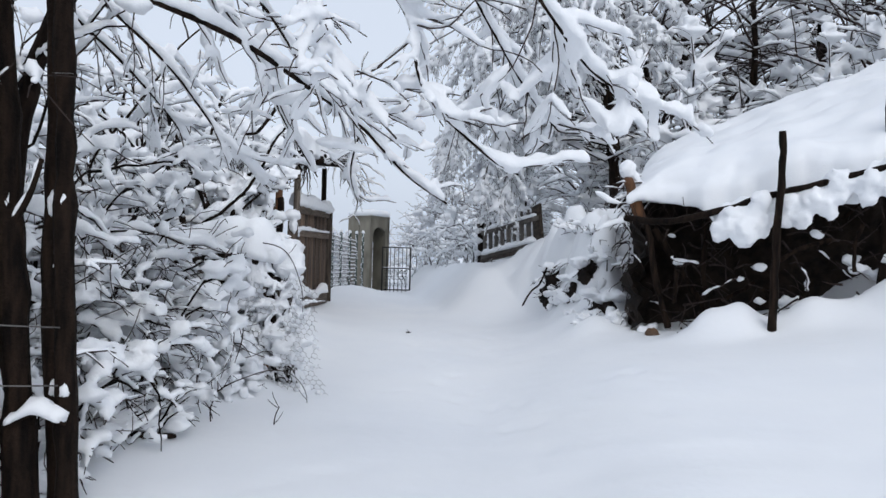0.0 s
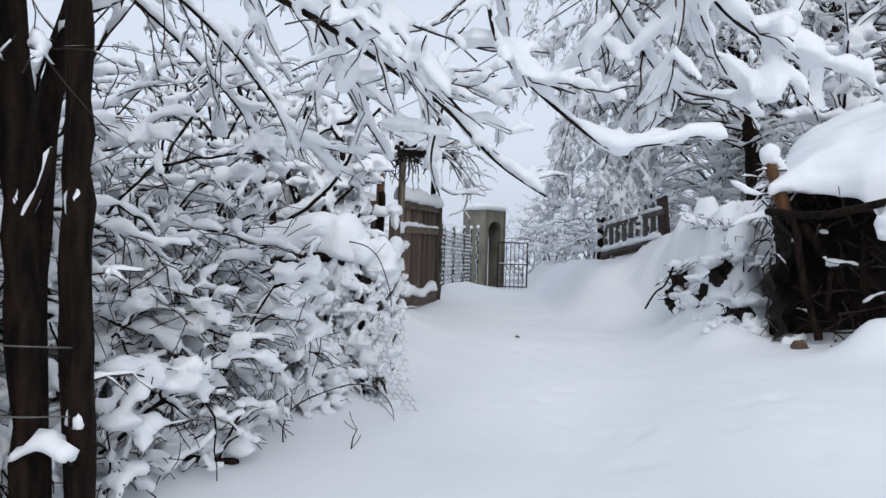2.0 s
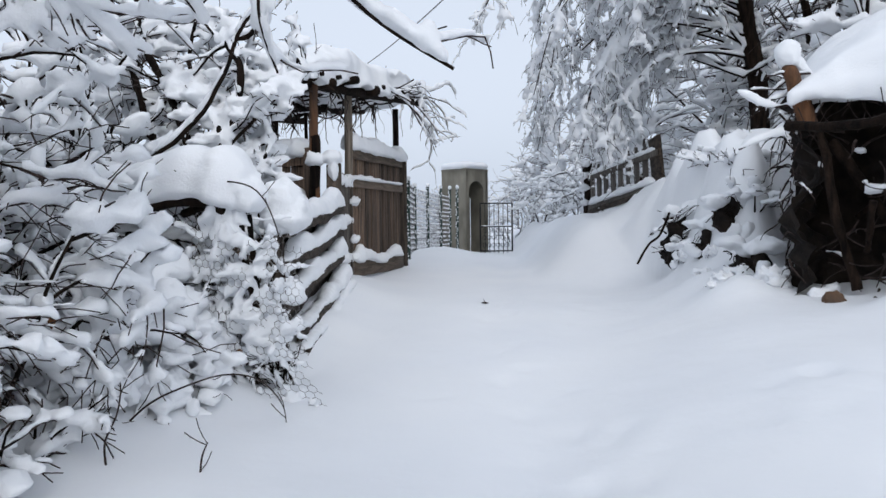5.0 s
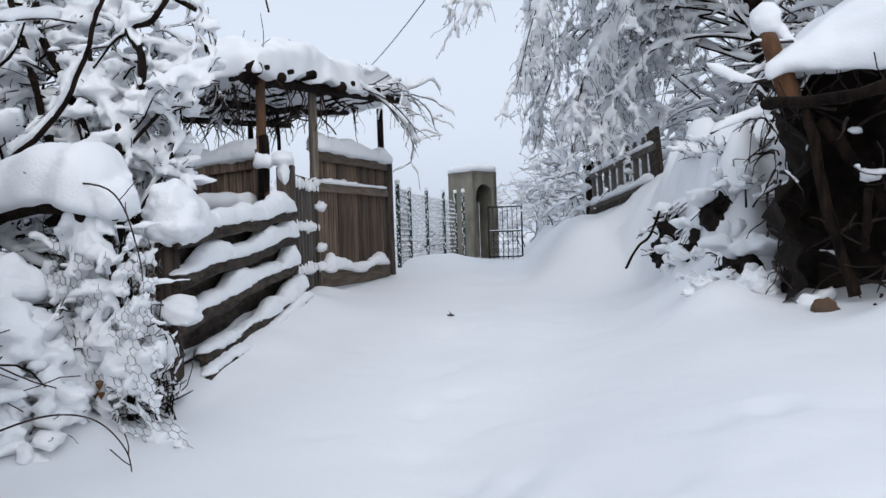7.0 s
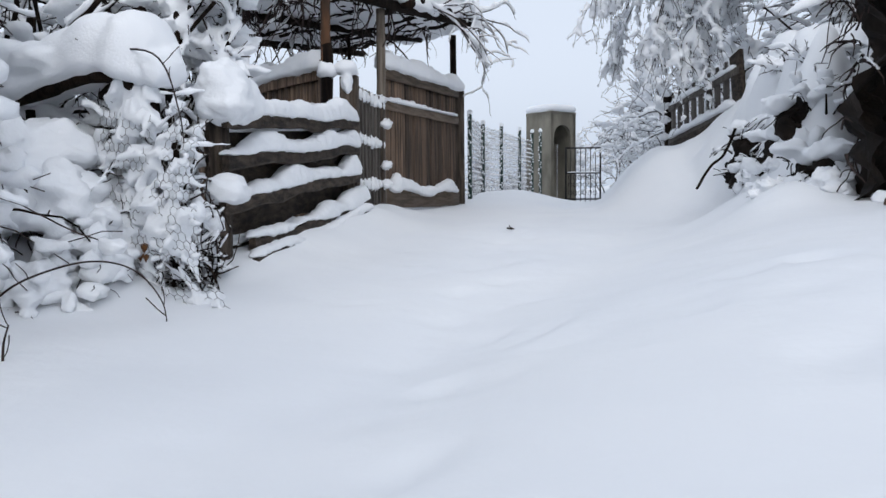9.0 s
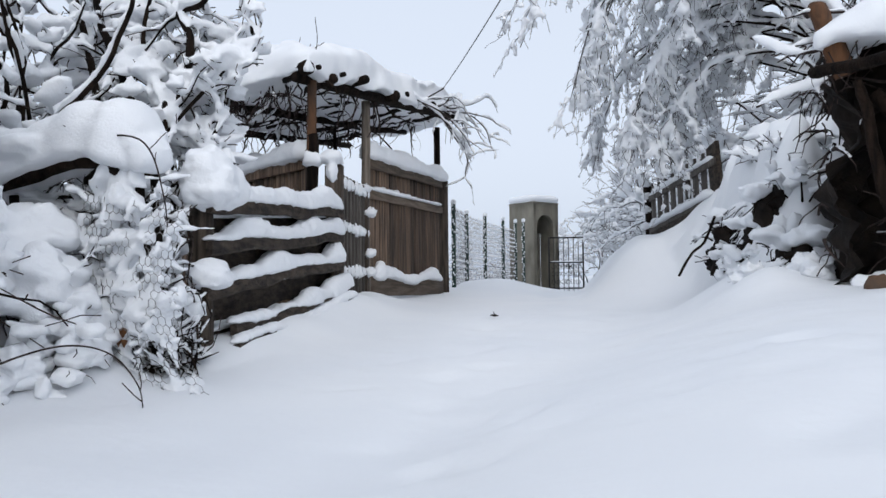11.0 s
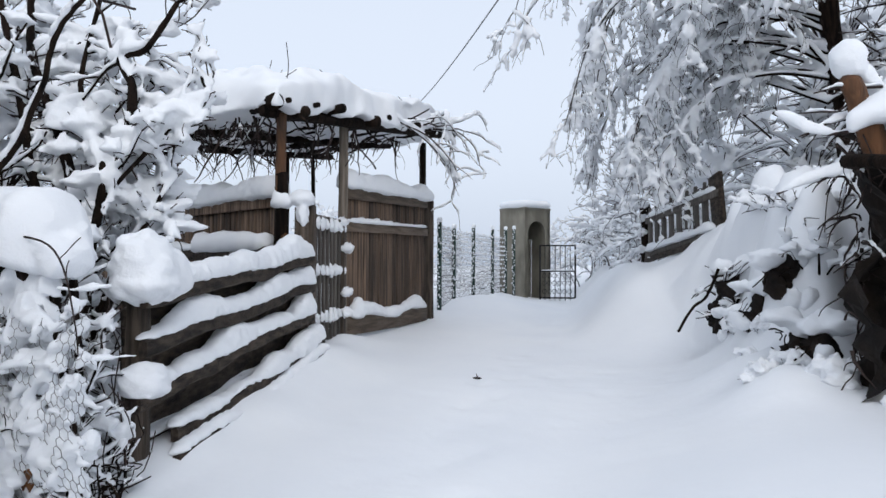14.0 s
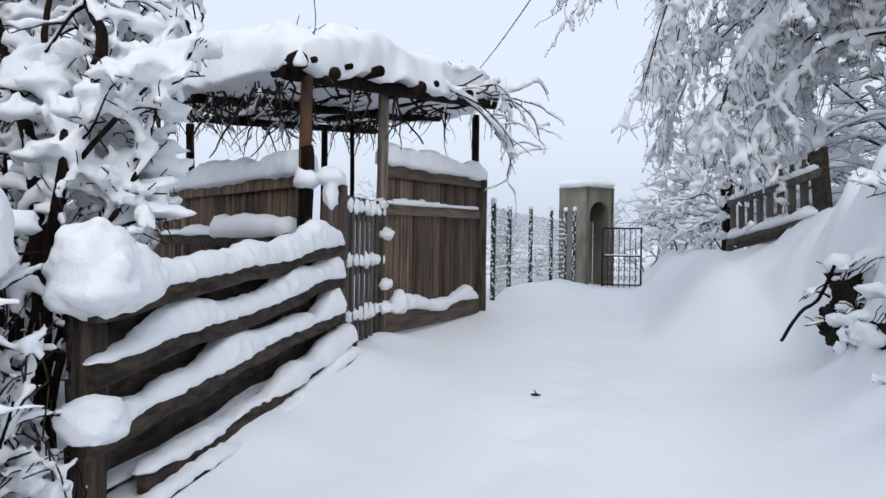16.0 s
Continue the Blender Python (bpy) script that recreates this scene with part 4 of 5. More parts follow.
    for ctrl, load in (([(-2.75, 12.5, 2.64), (-2.52, 13.0, 2.55), (-2.34, 13.4, 2.36), (-2.25, 13.8, 2.13), (-2.2, 14.0, 1.92)], 0.06), ([(-2.7, 13.2, 2.66), (-2.5, 13.6, 2.5), (-2.4, 13.9, 2.25), (-2.3, 14.1, 2.0), (-2.36, 14.2, 1.75)], 0.03), ([(-2.72, 14.3, 2.7), (-2.5, 14.7, 2.72), (-2.35, 15.0, 2.55), (-2.3, 15.1, 2.3)], 0.03), ([(-2.52, 13.0, 2.55), (-2.3, 13.3, 2.42), (-2.1, 13.5, 2.16), (-2.06, 13.6, 2.02)], 0.03)):
        pts = spline(ctrl, 6)
        limb(hang, frost, pts, 0.012, 0.004, load, 5, 0.5, 9, -0.3, 0.99)
        for k in range(7):
            limb(hang, frost, wander(rng, pts[rng.randint(6, len(pts) - 1)], V((rng.uniform(-0.2, 0.8), rng.uniform(-0.5, 0.8), rng.uniform(-0.9, 0.4))), rng.uniform(0.2, 0.45), 7, 0.4, 0.2), 0.005, 0.002, 0.024, 4, 0.5, 9, -0.2, 0.99)
    # log ends poking out of the front
    for x, y, z, r in ((-2.50, 10.50, 2.30, 0.07), (-2.43, 10.85, 2.27, 0.05), (-2.40, 11.45, 2.41, 0.045), (-2.47, 12.3, 2.44, 0.06), (-2.52, 13.5, 2.60, 0.045)):
        s = Shape()
        s.tube([V((x, y, z)), V((x - 0.2, y + 0.12, z + 0.01)), V((x - 0.5, y + 0.35, z + 0.03))], [r, r * 0.95, r * 0.8], 10, 0.12)
        part("log_end", s, BARK, ob, "dark round log end")
    part("vine_tangle", vines, BARK, ob, "tangle of dead brown vines")
    part("hanging_vine", hang, TWIG, ob, "thin dead vines hanging down")
    part("snow_load", frost, SNOW, ob, skin=0.014, rough=0.012, grain=0.04)
    # snow roof
    top = Shape()
    nu, nv = 52, 34
    for layer in (0, 1):
        for j in range(nv + 1):
            for i in range(nu + 1):
                u, v = -0.03 + 1.05 * i / nu, -0.025 + 0.60 * j / nv
                v += 0.06 * noise.noise(V((u * 4, 0, 2))) * j / nv
                e = min(u + 0.035, 1.025 - u) * 4.4, min(v + 0.05, 0.58 - v) * 2.8
                k = (1 - math.exp(-e[0] * 8)) * (1 - math.exp(-e[1] * 8))
                p = roof(u, v)
                ragged = 0.16 * noise.noise(p * 1.8) + 0.07 * noise.noise(p * 5 + Z * layer * 3)
                h = (0.36 + 0.22 * noise.noise(p * 1.1 + V((4, 0, 0))) + 0.17 * abs(noise.noise(p * 2.7)) + 0.09 * noise.noise(p * 5.5)) * (0.55 + 0.45 * (1 - u))
                z = 0.09 + (0.04 + h * (0.25 + 0.75 * k) if layer else -0.05 * (1 - k) - 0.05 + 0.08 * noise.noise(p * 4))
                if k < 0.5:
                    p = p + (p - roof(0.5, 0.5)).normalized() * (ragged if layer == 0 else ragged * 0.8 - 0.06)
                top.v.append(p + Z * z)
    n, off = nu + 1, (nu + 1) * (nv + 1)
    for j in range(nv):
        for i in range(nu):
            a = j * n + i
            top.f.append((a, a + n, a + n + 1, a + 1))
            top.f.append((off + a, off + a + 1, off + a + n + 1, off + a + n))
    rim = [i for i in range(n)] + [j * n + nu for j in range(1, nv + 1)] + [nv * n + i for i in range(nu - 1, -1, -1)] + [j * n for j in range(nv - 1, 0, -1)]
    for a, b in zip(rim, rim[1:] + rim[:1]):
        top.f.append((a, b, off + b, off + a))
    part("snow_roof", top, SNOW, ob, "thick rounded snow lying on the arbour", skin=0.024, rough=0.05, grain=0.22, relax=8)
    for i in range(9):
        v = 0.6 + 0.4 * i / 8
        part("snow_load", ridge(roof(0.0, v) + Z * 0.1, roof(0.95, v) + Z * 0.1, 0.09, 0.10, 30, 0, 0.45, 5), SNOW, ob)
    poke = Shape()
    for i in range(40):
        p = roof(rng.random(), rng.uniform(0.0, 0.5)) + Z * 0.2
        poke.tube(wander(rng, p, V((rng.uniform(-1, 1), rng.uniform(-1, 1), 1.0)), rng.uniform(0.2, 0.45), 5, 0.25, 0), [0.004] * 6, 3)
    part("twig_mass", poke, TWIG, ob, "vine shoots poking through the snow")
    stub = Shape()
    stub.blob(V((-2.60, 10.74, 1.47)), (0.10, 0.10, 0.11), 12, 8, 0.2, 8, 0.4)
    part("snow_ball", stub, SNOW, ob, "round lump of snow against the post")
    s = Shape()
    s.board(V((-2.62, 10.76, 0.9)), V((-2.61, 10.75, 1.42)), V((0.3, 1, 0)), 0.1, 0.05, 3)
    part("short_board", s, POST, ob)


arbour()


# ---- mesh fence between panel and pillar ----
def mesh_fence():
    rng = random.Random(9)
    ob = thing("wire_mesh_fence", (-3.2, 15.8, 0.3), "green posts carrying wire mesh dotted with clinging snow", "fence")
    spots = [(-3.17, 15.8, 1.60), (-3.48, 17.2, 1.58), (-3.60, 18.5, 1.65), (-3.73, 20.0, 1.70), (-3.80, 21.1, 1.74), (-3.66, 21.25, 1.76)]
    for x, y, top in spots:
        s, sn = Shape(), Shape()
        g = ground_z(x, y) - 0.2
        s.board(V((x, y, g)), V((x, y, top)), V((1, 0, 0)), 0.055, 0.055, 2)
        z = g + 0.25
        while z < top:
            sn.blob(V((x + rng.uniform(-0.03, 0.03), y - 0.03, z)), (0.016, 0.012, 0.018), 5, 4, 0.4, 30)
            z += rng.uniform(0.03, 0.06)
        sn.blob(V((x, y, top + 0.02)), (0.045, 0.045, 0.05), 8, 6, 0.2, 10)
        post = part("post", s, GREEN, ob, "dark green square post")
        part("snow_dotting", sn, SNOW, post)
    wires, frost = Shape(), Shape()
    for (x0, y0, t0), (x1, y1, t1) in zip(spots[:5], spots[1:5]):
        n = int(math.hypot(x1 - x0, y1 - y0) / 0.09)
        for i in range(-18, n):
            for sgn in (1, -1):
                pts = []
                for k in range(15):
                    f = i + k if sgn > 0 else i + 18 - k
                    z = 0.28 + k * 0.09
                    if 0 <= f <= n:
                        pts.append(V((x0 + (x1 - x0) * f / n, y0 + (y1 - y0) * f / n, z)))
                if len(pts) > 1:
                    wires.tube(pts, [0.0025] * len(pts), 3)
                    for p in pts:
                        if rng.random() < 0.4:
                            frost.blob(p + Z * 0.008, (0.016, 0.016, rng.uniform(0.012, 0.026)), 5, 3, 0.4, 25)
    part("mesh", wires, WIRE, ob)
    part("snow_dotting", frost, SNOW, ob, "snow clinging to the wire")


mesh_fence()


# ---- concrete gate pillar and iron gate ----
def pillar():
    c, turn = V((-3.72, 22.3, 0)), radians(15)
    ob = thing("gate_pillar", (c.x, c.y, 0.2), "hollow concrete gate pillar with an arched niche, capped with snow", "pillar")
    m = Matrix.Translation(c) @ Matrix.Rotation(turn + radians(45), 4, "Z")
    h, w, top = 0.40, 0.09, 2.22

    def wall(name, arch, place):
        """A panel in local x, z with an optional arched opening, w thick."""
        bm = bmesh.new()
        outer = [(-h, 0.0), (h, 0.0), (h, top), (-h, top)]
        if arch:
            x0, x1, z1 = arch
            r, cx = (x1 - x0) / 2, (x0 + x1) / 2
            arc = [(cx + r * math.cos(a), z1 + r * math.sin(a)) for a in [math.pi * k / 10 for k in range(11)]]
            outer = [(-h, 0), (x0, 0), (x0, z1)] + arc[::-1][1:-1] + [(x1, z1), (x1, 0), (h, 0), (h, top), (-h, top)]
        front = [bm.verts.new((x, -w / 2, z)) for x, z in outer]
        back = [bm.verts.new((x, w / 2, z)) for x, z in outer]
        bm.faces.new(front), bm.faces.new(back[::-1])
        for i in range(len(outer)):
            j = (i + 1) % len(outer)
            bm.faces.new((front[j], front[i], back[i], back[j]))
        bmesh.ops.recalc_face_normals(bm, faces=bm.faces[:])
        bm.transform(m @ place)
        me = bpy.data.meshes.new(name)
        bm.to_mesh(me)
        bm.free()
        me.materials.append(CONCRETE)
        part(name, me, CONCRETE, ob)

    R = lambda a: Matrix.Rotation(radians(a), 4, "Z")
    d = h - w / 2
    wall("wall", None, R(-90) @ Matrix.Translation((0, -d, 0)))
    wall("arch_wall", (-0.29, 0.25, 1.70), Matrix.Translation((0, -d, 0)) @ Matrix.Diagonal((0.997, 1, 0.999, 1)))
    wall("wall", (0.10, 0.20, 1.55), R(90) @ Matrix.Translation((0, -d, 0)))
    wall("wall", None, R(180) @ Matrix.Translation((0, -d, 0)) @ Matrix.Diagonal((0.997, 1, 0.999, 1)))
    bm = bmesh.new()
    bmesh.ops.create_cube(bm, size=1)
    bmesh.ops.bevel(bm, geom=bm.edges[:], offset=0.02, segments=2, affect="EDGES")
    bm.transform(m @ Matrix.Translation((0, 0, top + 0.022)) @ Matrix.Diagonal((0.83, 0.83, 0.045, 1)))
    me = bpy.data.meshes.new("cap_slab")
    bm.to_mesh(me)
    bm.free()
    me.materials.append(CONCRETE)
    part("cap_slab", me, CONCRETE, ob)
    s = Shape()
    for k, (z, r) in enumerate(((0.04, 0.43), (0.10, 0.475), (0.16, 0.46), (0.205, 0.40), (0.225, 0.24), (0.23, 0.05))):
        ring = []
        for j in range(28):
            a = 2 * math.pi * j / 28
            q = r / max(abs(math.cos(a)), abs(math.sin(a))) ** 0.82
            ring.append(m @ V((q * math.cos(a), q * math.sin(a), top + z + 0.02 * noise.noise(V((math.cos(a), math.sin(a), k))))))
        s.v.extend(ring)
        if k:
            b = len(s.v) - 56
            s.f += [(b + j, b + (j + 1) % 28, b + 28 + (j + 1) % 28, b + 28 + j) for j in range(28)]
    s.f.append(tuple(range(len(s.v) - 28, len(s.v))))
    s.f.append(tuple(reversed(range(28))))
    part("snow_cap", s, SNOW, ob, "rounded cushion of snow on top")


pillar()


def iron_gate():
    a, b = (-3.22, 21.75), (-2.50, 22.0)
    ob = thing("iron_gate", (*a, 0.25), "open black wrought-iron garden gate with bars and scrolls", "gate")
    lo, mid, hi = 0.22, 0.86, 1.43
    d = V((b[0] - a[0], b[1] - a[1], 0))
    for u in (0, 1):
        s = Shape()
        s.board(along(a, b, u, lo - 0.15), along(a, b, u, hi), d, 0.035, 0.035, 1)
        part("stile", s, IRON, ob)
    for z in (lo + 0.06, mid, hi - 0.015):
        s = Shape()
        s.board(along(a, b, 0, z), along(a, b, 1, z), Z, 0.03, 0.02, 1)
        part("rail", s, IRON, ob)
    for i in range(1, 7):
        s = Shape()
        s.tube([along(a, b, i / 7, lo), along(a, b, i / 7, hi)], [0.009, 0.009], 6)
        part("bar", s, IRON, ob)
    for i in range(6):
        for z in (0.42, 0.60, 0.76):
            s = Shape()
            c = along(a, b, (i + 0.9) / 7, z)
            pts = [c + d.normalized() * (0.042 * math.cos(t)) + Z * (0.05 * math.sin(t)) for t in [2 * math.pi * k / 12 for k in range(13)]]
            s.tube(pts, [0.007] * 13, 4)
            part("scroll", s, IRON, ob)
    part("snow_load", ridge(along(a, b, 0, mid + 0.015), along(a, b, 1, mid + 0.015), 0.02, 0.018, 14), SNOW, ob)


iron_gate()


# ---- picket fence on the bank ----
def picket_fence():
    a, b = (-0.24, 16.55), (0.82, 14.4)
    ob = thing("picket_fence", (*a, ground_z(*a)), "short grey picket fence sagging on the snowy bank", "fence")
    d = V((b[0] - a[0], b[1] - a[1], 0))
    out = V((d.y, -d.x, 0)).normalized()
    if out.y > 0:
        out = -out
    n = 9
    for i in range(n):
        u = 0.03 + 0.92 * i / (n - 1)
        z = 1.04 + 0.2 * u
        tall = 0.68 + 0.05 * noise.noise(V((i, 2, 9)))
        p, q = along(a, b, u, z), along(a, b, u - 0.02, z + tall)
        s = Shape()
        s.board(p, q, d, 0.15, 0.022, 3, 0.010, i)
        s.board(q, q + Z * 0.06, d, 0.07, 0.02, 1)
        part("picket", s, OLD, ob)
    for z0, z1 in ((1.60, 1.78), (1.12, 1.34)):
        s = Shape()
        s.board(along(a, b, -0.02, z0) + out * 0.03, along(a, b, 1.0, z1) + out * 0.03, Z, 0.09, 0.03, 5, 0.008, z0)
        part("rail", s, OLD, ob)
        part("snow_load", ridge(along(a, b, 0.0, z0 + 0.045) + out * 0.03, along(a, b, 0.97, z1 + 0.045) + out * 0.03, 0.05 if z0 > 1.5 else 0.08, 0.05 if z0 > 1.5 else 0.08, 26, 0, 0.2), SNOW, ob)
    s = Shape()
    s.board(along(a, b, -0.01, 1.03) + out * 0.05, along(a, b, 0.9, 1.26) + out * 0.05, Z, 0.08, 0.03, 5, 0.02, 3)
    part("base_board", s, SLAB, ob)
    s = Shape()
    s.board(along(a, b, 1.02, 1.0), along(a, b, 0.94, 2.0), d, 0.30, 0.05, 4, 0.015, 5)
    part("gate_post", s, SLAB, ob, "broad dark board post")
    s, sn = Shape(), Shape()
    s.tube([along(a, b, -0.06, 0.9), along(a, b, -0.065, 1.5), along(a, b, -0.08, 1.85)], [0.07, 0.065, 0.06], 8, 0.5)
    for z in (1.2, 1.45, 1.65, 1.85):
        sn.blob(along(a, b, -0.06, z) + out * 0.05, (0.085, 0.06, 0.06), 8, 6, 0.4, 9)
    part("post", s, BARK, ob, "dark log post hung with snow lumps")
    part("snow_load", sn, SNOW, ob)


picket_fence()


# ---- arched branch and chicken wire ----
def wire_frame():
    rng = random.Random(31)
    ob = thing("netting_screen", (-1.66, 7.55, -0.25), "rough pole frame hung with chicken wire under a loaf of snow", "frame")
    y = 7.55
    for ctrl, r in (([(-3.0, y - 0.1, 0.78), (-2.3, y - 0.1, 0.89), (-1.97, y - 0.1, 0.95), (-1.72, y - 0.08, 0.87)], 0.042), ([(-2.1, y + 0.05, 0.86), (-1.9, y, 0.9), (-1.62, y, 0.88)], 0.03), ([(-1.70, y, 0.9), (-1.64, y, 0.5), (-1.58, y + 0.02, 0.15), (-1.6, y, -0.35)], 0.022), ([(-1.68, y + 0.1, 0.85), (-1.63, y + 0.1, 0.35), (-1.60, y + 0.1, -0.3)], 0.018), ([(-2.6, y, 0.8), (-2.55, y, 0.3), (-2.5, y, -0.3)], 0.025)):
        pts = spline(ctrl, 6)
        s = Shape()
        s.tube(pts, [r] * len(pts), 8, 0.4)
        part("pole", s, BARK, ob)
    loaf = Shape()
    pts = spline([(-3.15, y, 0.84), (-2.7, y, 0.88), (-2.3, y, 0.95), (-2.0, y, 1.0), (-1.78, y, 0.97), (-1.62, y, 0.91)], 8)
    n = len(pts)
    soft_end = [math.sqrt(1 - (1 - min(1.0, 0.12 + (n - 1 - i) / 9)) ** 2) for i in range(n)]
    loaf.drift(pts, [0.22 * k for k in soft_end], [0.27 * k for k in soft_end], 18, 0.16, 3.2, 0.25)
    loaf.blob(V((-1.72, y, 0.99)), (0.16, 0.20, 0.13), 16, 12, 0.4, 4)
    loaf.blob(V((-1.60, y - 0.02, 0.95)), (0.09, 0.13, 0.11), 14, 10, 0.3, 4)
    for i in range(9):
        q = pts[rng.randint(2, n - 6)]
        k = rng.uniform(0.08, 0.16)
        loaf.blob(q + V((0, rng.uniform(-0.1, 0.1), rng.uniform(0.08, 0.2))), (k * 1.5, k * 1.2, k * 0.7), 14, 10, 0.3, 5, 0.2)
    part("snow_loaf", loaf, SNOW, ob, "thick smooth loaf of snow", skin=0.013, rough=0.035, grain=0.2, relax=6)
    # chicken wire: hexagons on a curtain that bows outward
    wires, frost = Shape(), Shape()
    cell = 0.046

    def cloth(u, v):
        x = -2.0 + 0.82 * u
        bow = 0.16 * math.sin(math.pi * min(1, max(0, v))) * u
        return V((x + 0.12 * u * (1 - v), y - 0.12 - bow - 0.1 * u + 0.02 * noise.noise(V((u * 5, v * 5, 0))), -0.27 + 1.12 * v - 0.12 * u * v))

    cols, rows = 17, 26
    for i in range(cols):
        for j in range(rows):
            if rng.random() < 0.06 or noise.noise(V((i * 0.35, j * 0.3, 6))) > 0.12:
                continue
            u0, v0 = (i + 0.5 * (j % 2)) / cols, j / rows
            du, dv = 0.5 / cols, 1 / rows
            a, b = cloth(u0, v0), cloth(u0 + du, v0 + 0.33 * dv)
            c, e = cloth(u0 + du, v0 + dv), cloth(u0 + 2 * du, v0)
            for p, q in ((a, b), (b, c), (b, e)):
                wires.tube([p, q], [0.0017, 0.0017], 3)
            if rng.random() < 0.16:
                frost.blob(b + V((0, -0.005, 0.012)), (rng.uniform(0.015, 0.04), 0.02, rng.uniform(0.008, 0.02)), 7, 5, 0.8, 20)
    for i in range(26):
        u, v = 0.85 * rng.random(), rng.random() ** 1.9
        k = rng.uniform(0.04, 0.11) * (1.15 - 0.5 * v)
        frost.blob(cloth(u, v) + V((0, rng.uniform(0.0, 0.1) + k * 0.5, 0)), (k * 1.2, k, k * 0.8), 12, 9, 0.8, 7, 0.3)
    for i in range(90):
        u, v = 0.85 * rng.random(), 0.06 + rng.random() ** 1.1
        k = rng.uniform(0.025, 0.055)
        p = cloth(u, v) + V((0, 0.04, 0))
        frost.pillow(wander(rng, p, V((rng.uniform(-1, 1), 0.2, rng.uniform(-0.8, 0.4))), rng.uniform(0.08, 0.26), 6, 0.3, 0.1), k * 0.9, 8, 0.8, 14)
    stems = Shape()
    for i in range(9):
        p = cloth(rng.random(), -0.05) + V((0, rng.uniform(0.08, 0.3), 0))
        grow(rng, stems, stems, frost, p, V((rng.uniform(-0.3, 0.3), 0, 1)), rng.uniform(0.7, 1.1), 0.010, 2, 0.019, (5, 12), 0.45, -0.02, 0.06, 0.003, 0.0, (0.2, 0.4), 0.1, lambda q: q.x < -1.44 - 0.1 * q.z and 7.1 < q.y < 7.95)
    part("stem_mass", stems, BARK, ob, "dark stems tangled in the netting")
    part("netting", wires, NETTING, ob, "hexagonal wire netting")
    part("clotted_snow", frost, SNOW, ob, "snow clots caught in the netting", skin=0.011, rough=0.012, grain=0.035)


wire_frame()


# ---- thin shoots standing in the snow ----
def shoots():
    rng = random.Random(52)
    for ctrl in ([(-1.6, 6.2, -0.32), (-1.61, 6.2, -0.18), (-1.58, 6.25, -0.05), (-1.68, 6.4, 0.06), (-1.85, 6.5, 0.12)], [(-1.15, 6.21, -0.32), (-1.14, 6.21, -0.22), (-1.11, 6.21, -0.15)],
                 [(-1.9, 6.6, -0.3), (-1.72, 6.65, -0.12), (-1.55, 6.7, -0.03), (-1.38, 6.82, 0.02), (-1.24, 6.92, -0.02), (-1.14, 6.98, -0.16), (-1.13, 7.0, -0.32)], 
                 [(-1.38, 4.0, -0.4), (-1.35, 4.0, -0.25)], [(-2.0, 7.4, 1.05), (-1.5, 7.35, 1.0), (-1.3, 7.3, 0.7), (-1.27, 7.3, 0.4)]):
        s = Shape()
        pts = spline(ctrl, 8)
        s.tube(pts, [0.006 * (1 - 0.6 * i / len(pts)) for i in range(len(pts))], 5)
        for k in range(3):
            i = rng.randint(2, len(pts) - 2)
            s.tube(wander(rng, pts[i], V((rng.uniform(-1, 1), rng.uniform(-1, 1), 0.6)), 0.12, 3, 0.2, 0), [0.0025] * 4, 4)
        lone("bramble_shoot", s, TWIG, "thin dark bramble shoot arching out of the snow", "bramble", "bramble shoots")
    s = Shape()
    s.tube([on_ground(-0.94, 11.03, 0.02), on_ground(-0.91, 11.06, 0.025), on_ground(-0.88, 11.07, 0.03)], [0.006, 0.012, 0.004], 5)
    s.tube([on_ground(-0.91, 11.06, 0.025), on_ground(-0.93, 11.07, 0.05)], [0.006, 0.002], 5)
    lone("twig", s, TWIG, "tiny dark twig lying on the untouched snow", "twig")
    ob = thing("fallen_log", on_ground(-1.7, 5.55), "short dark log lying under a pillow of snow", "log")
    s, sn = Shape(), Shape()
    line = [on_ground(-1.86, 5.42, 0.02), on_ground(-1.74, 5.52, 0.03), on_ground(-1.62, 5.66, 0.03)]
    s.tube(spline([q - Z * 0.01 for q in line], 5), [0.02] * 10 + [0.012], 8, 0.6)
    for q in line:
        sn.blob(q + Z * 0.06, (0.09, 0.08, 0.06), 12, 8, 0.4, 6, 0.4)
    part("stem", s, BARK, ob)
    part("snow_load", sn, SNOW, ob, "pillow of snow on the log", skin=0.013, rough=0.015, grain=0.06)
    for x, y, z in ((-2.05, 6.25, 0.25), (-2.0, 6.3, 0.3), (-2.3, 6.0, 0.15), (-2.35, 5.6, 0.1), (-1.62, 7.35, 0.0), (-2.9, 6.4, 0.5)):
        s = Shape()
        for k in range(3):
            c = V((x + rng.uniform(-0.05, 0.05), y, z + rng.uniform(-0.05, 0.05)))
            r = rng.uniform(0.014, 0.024)
            s.rings([[c + V((r * math.cos(a) * q, 0.012 * math.sin(2 * a) + 0.004 * e, r * 1.5 * math.sin(a) * q)) for a in [6.283 * j / 8 for j in range(8)]] for e, q in ((-1, 0.9), (0, 1.0), (1, 0.9))])
        lone("dead_leaves", s, LEAF, "curled brown dead leaves clinging to the twigs", "leaves", "dead leaves")


shoots()


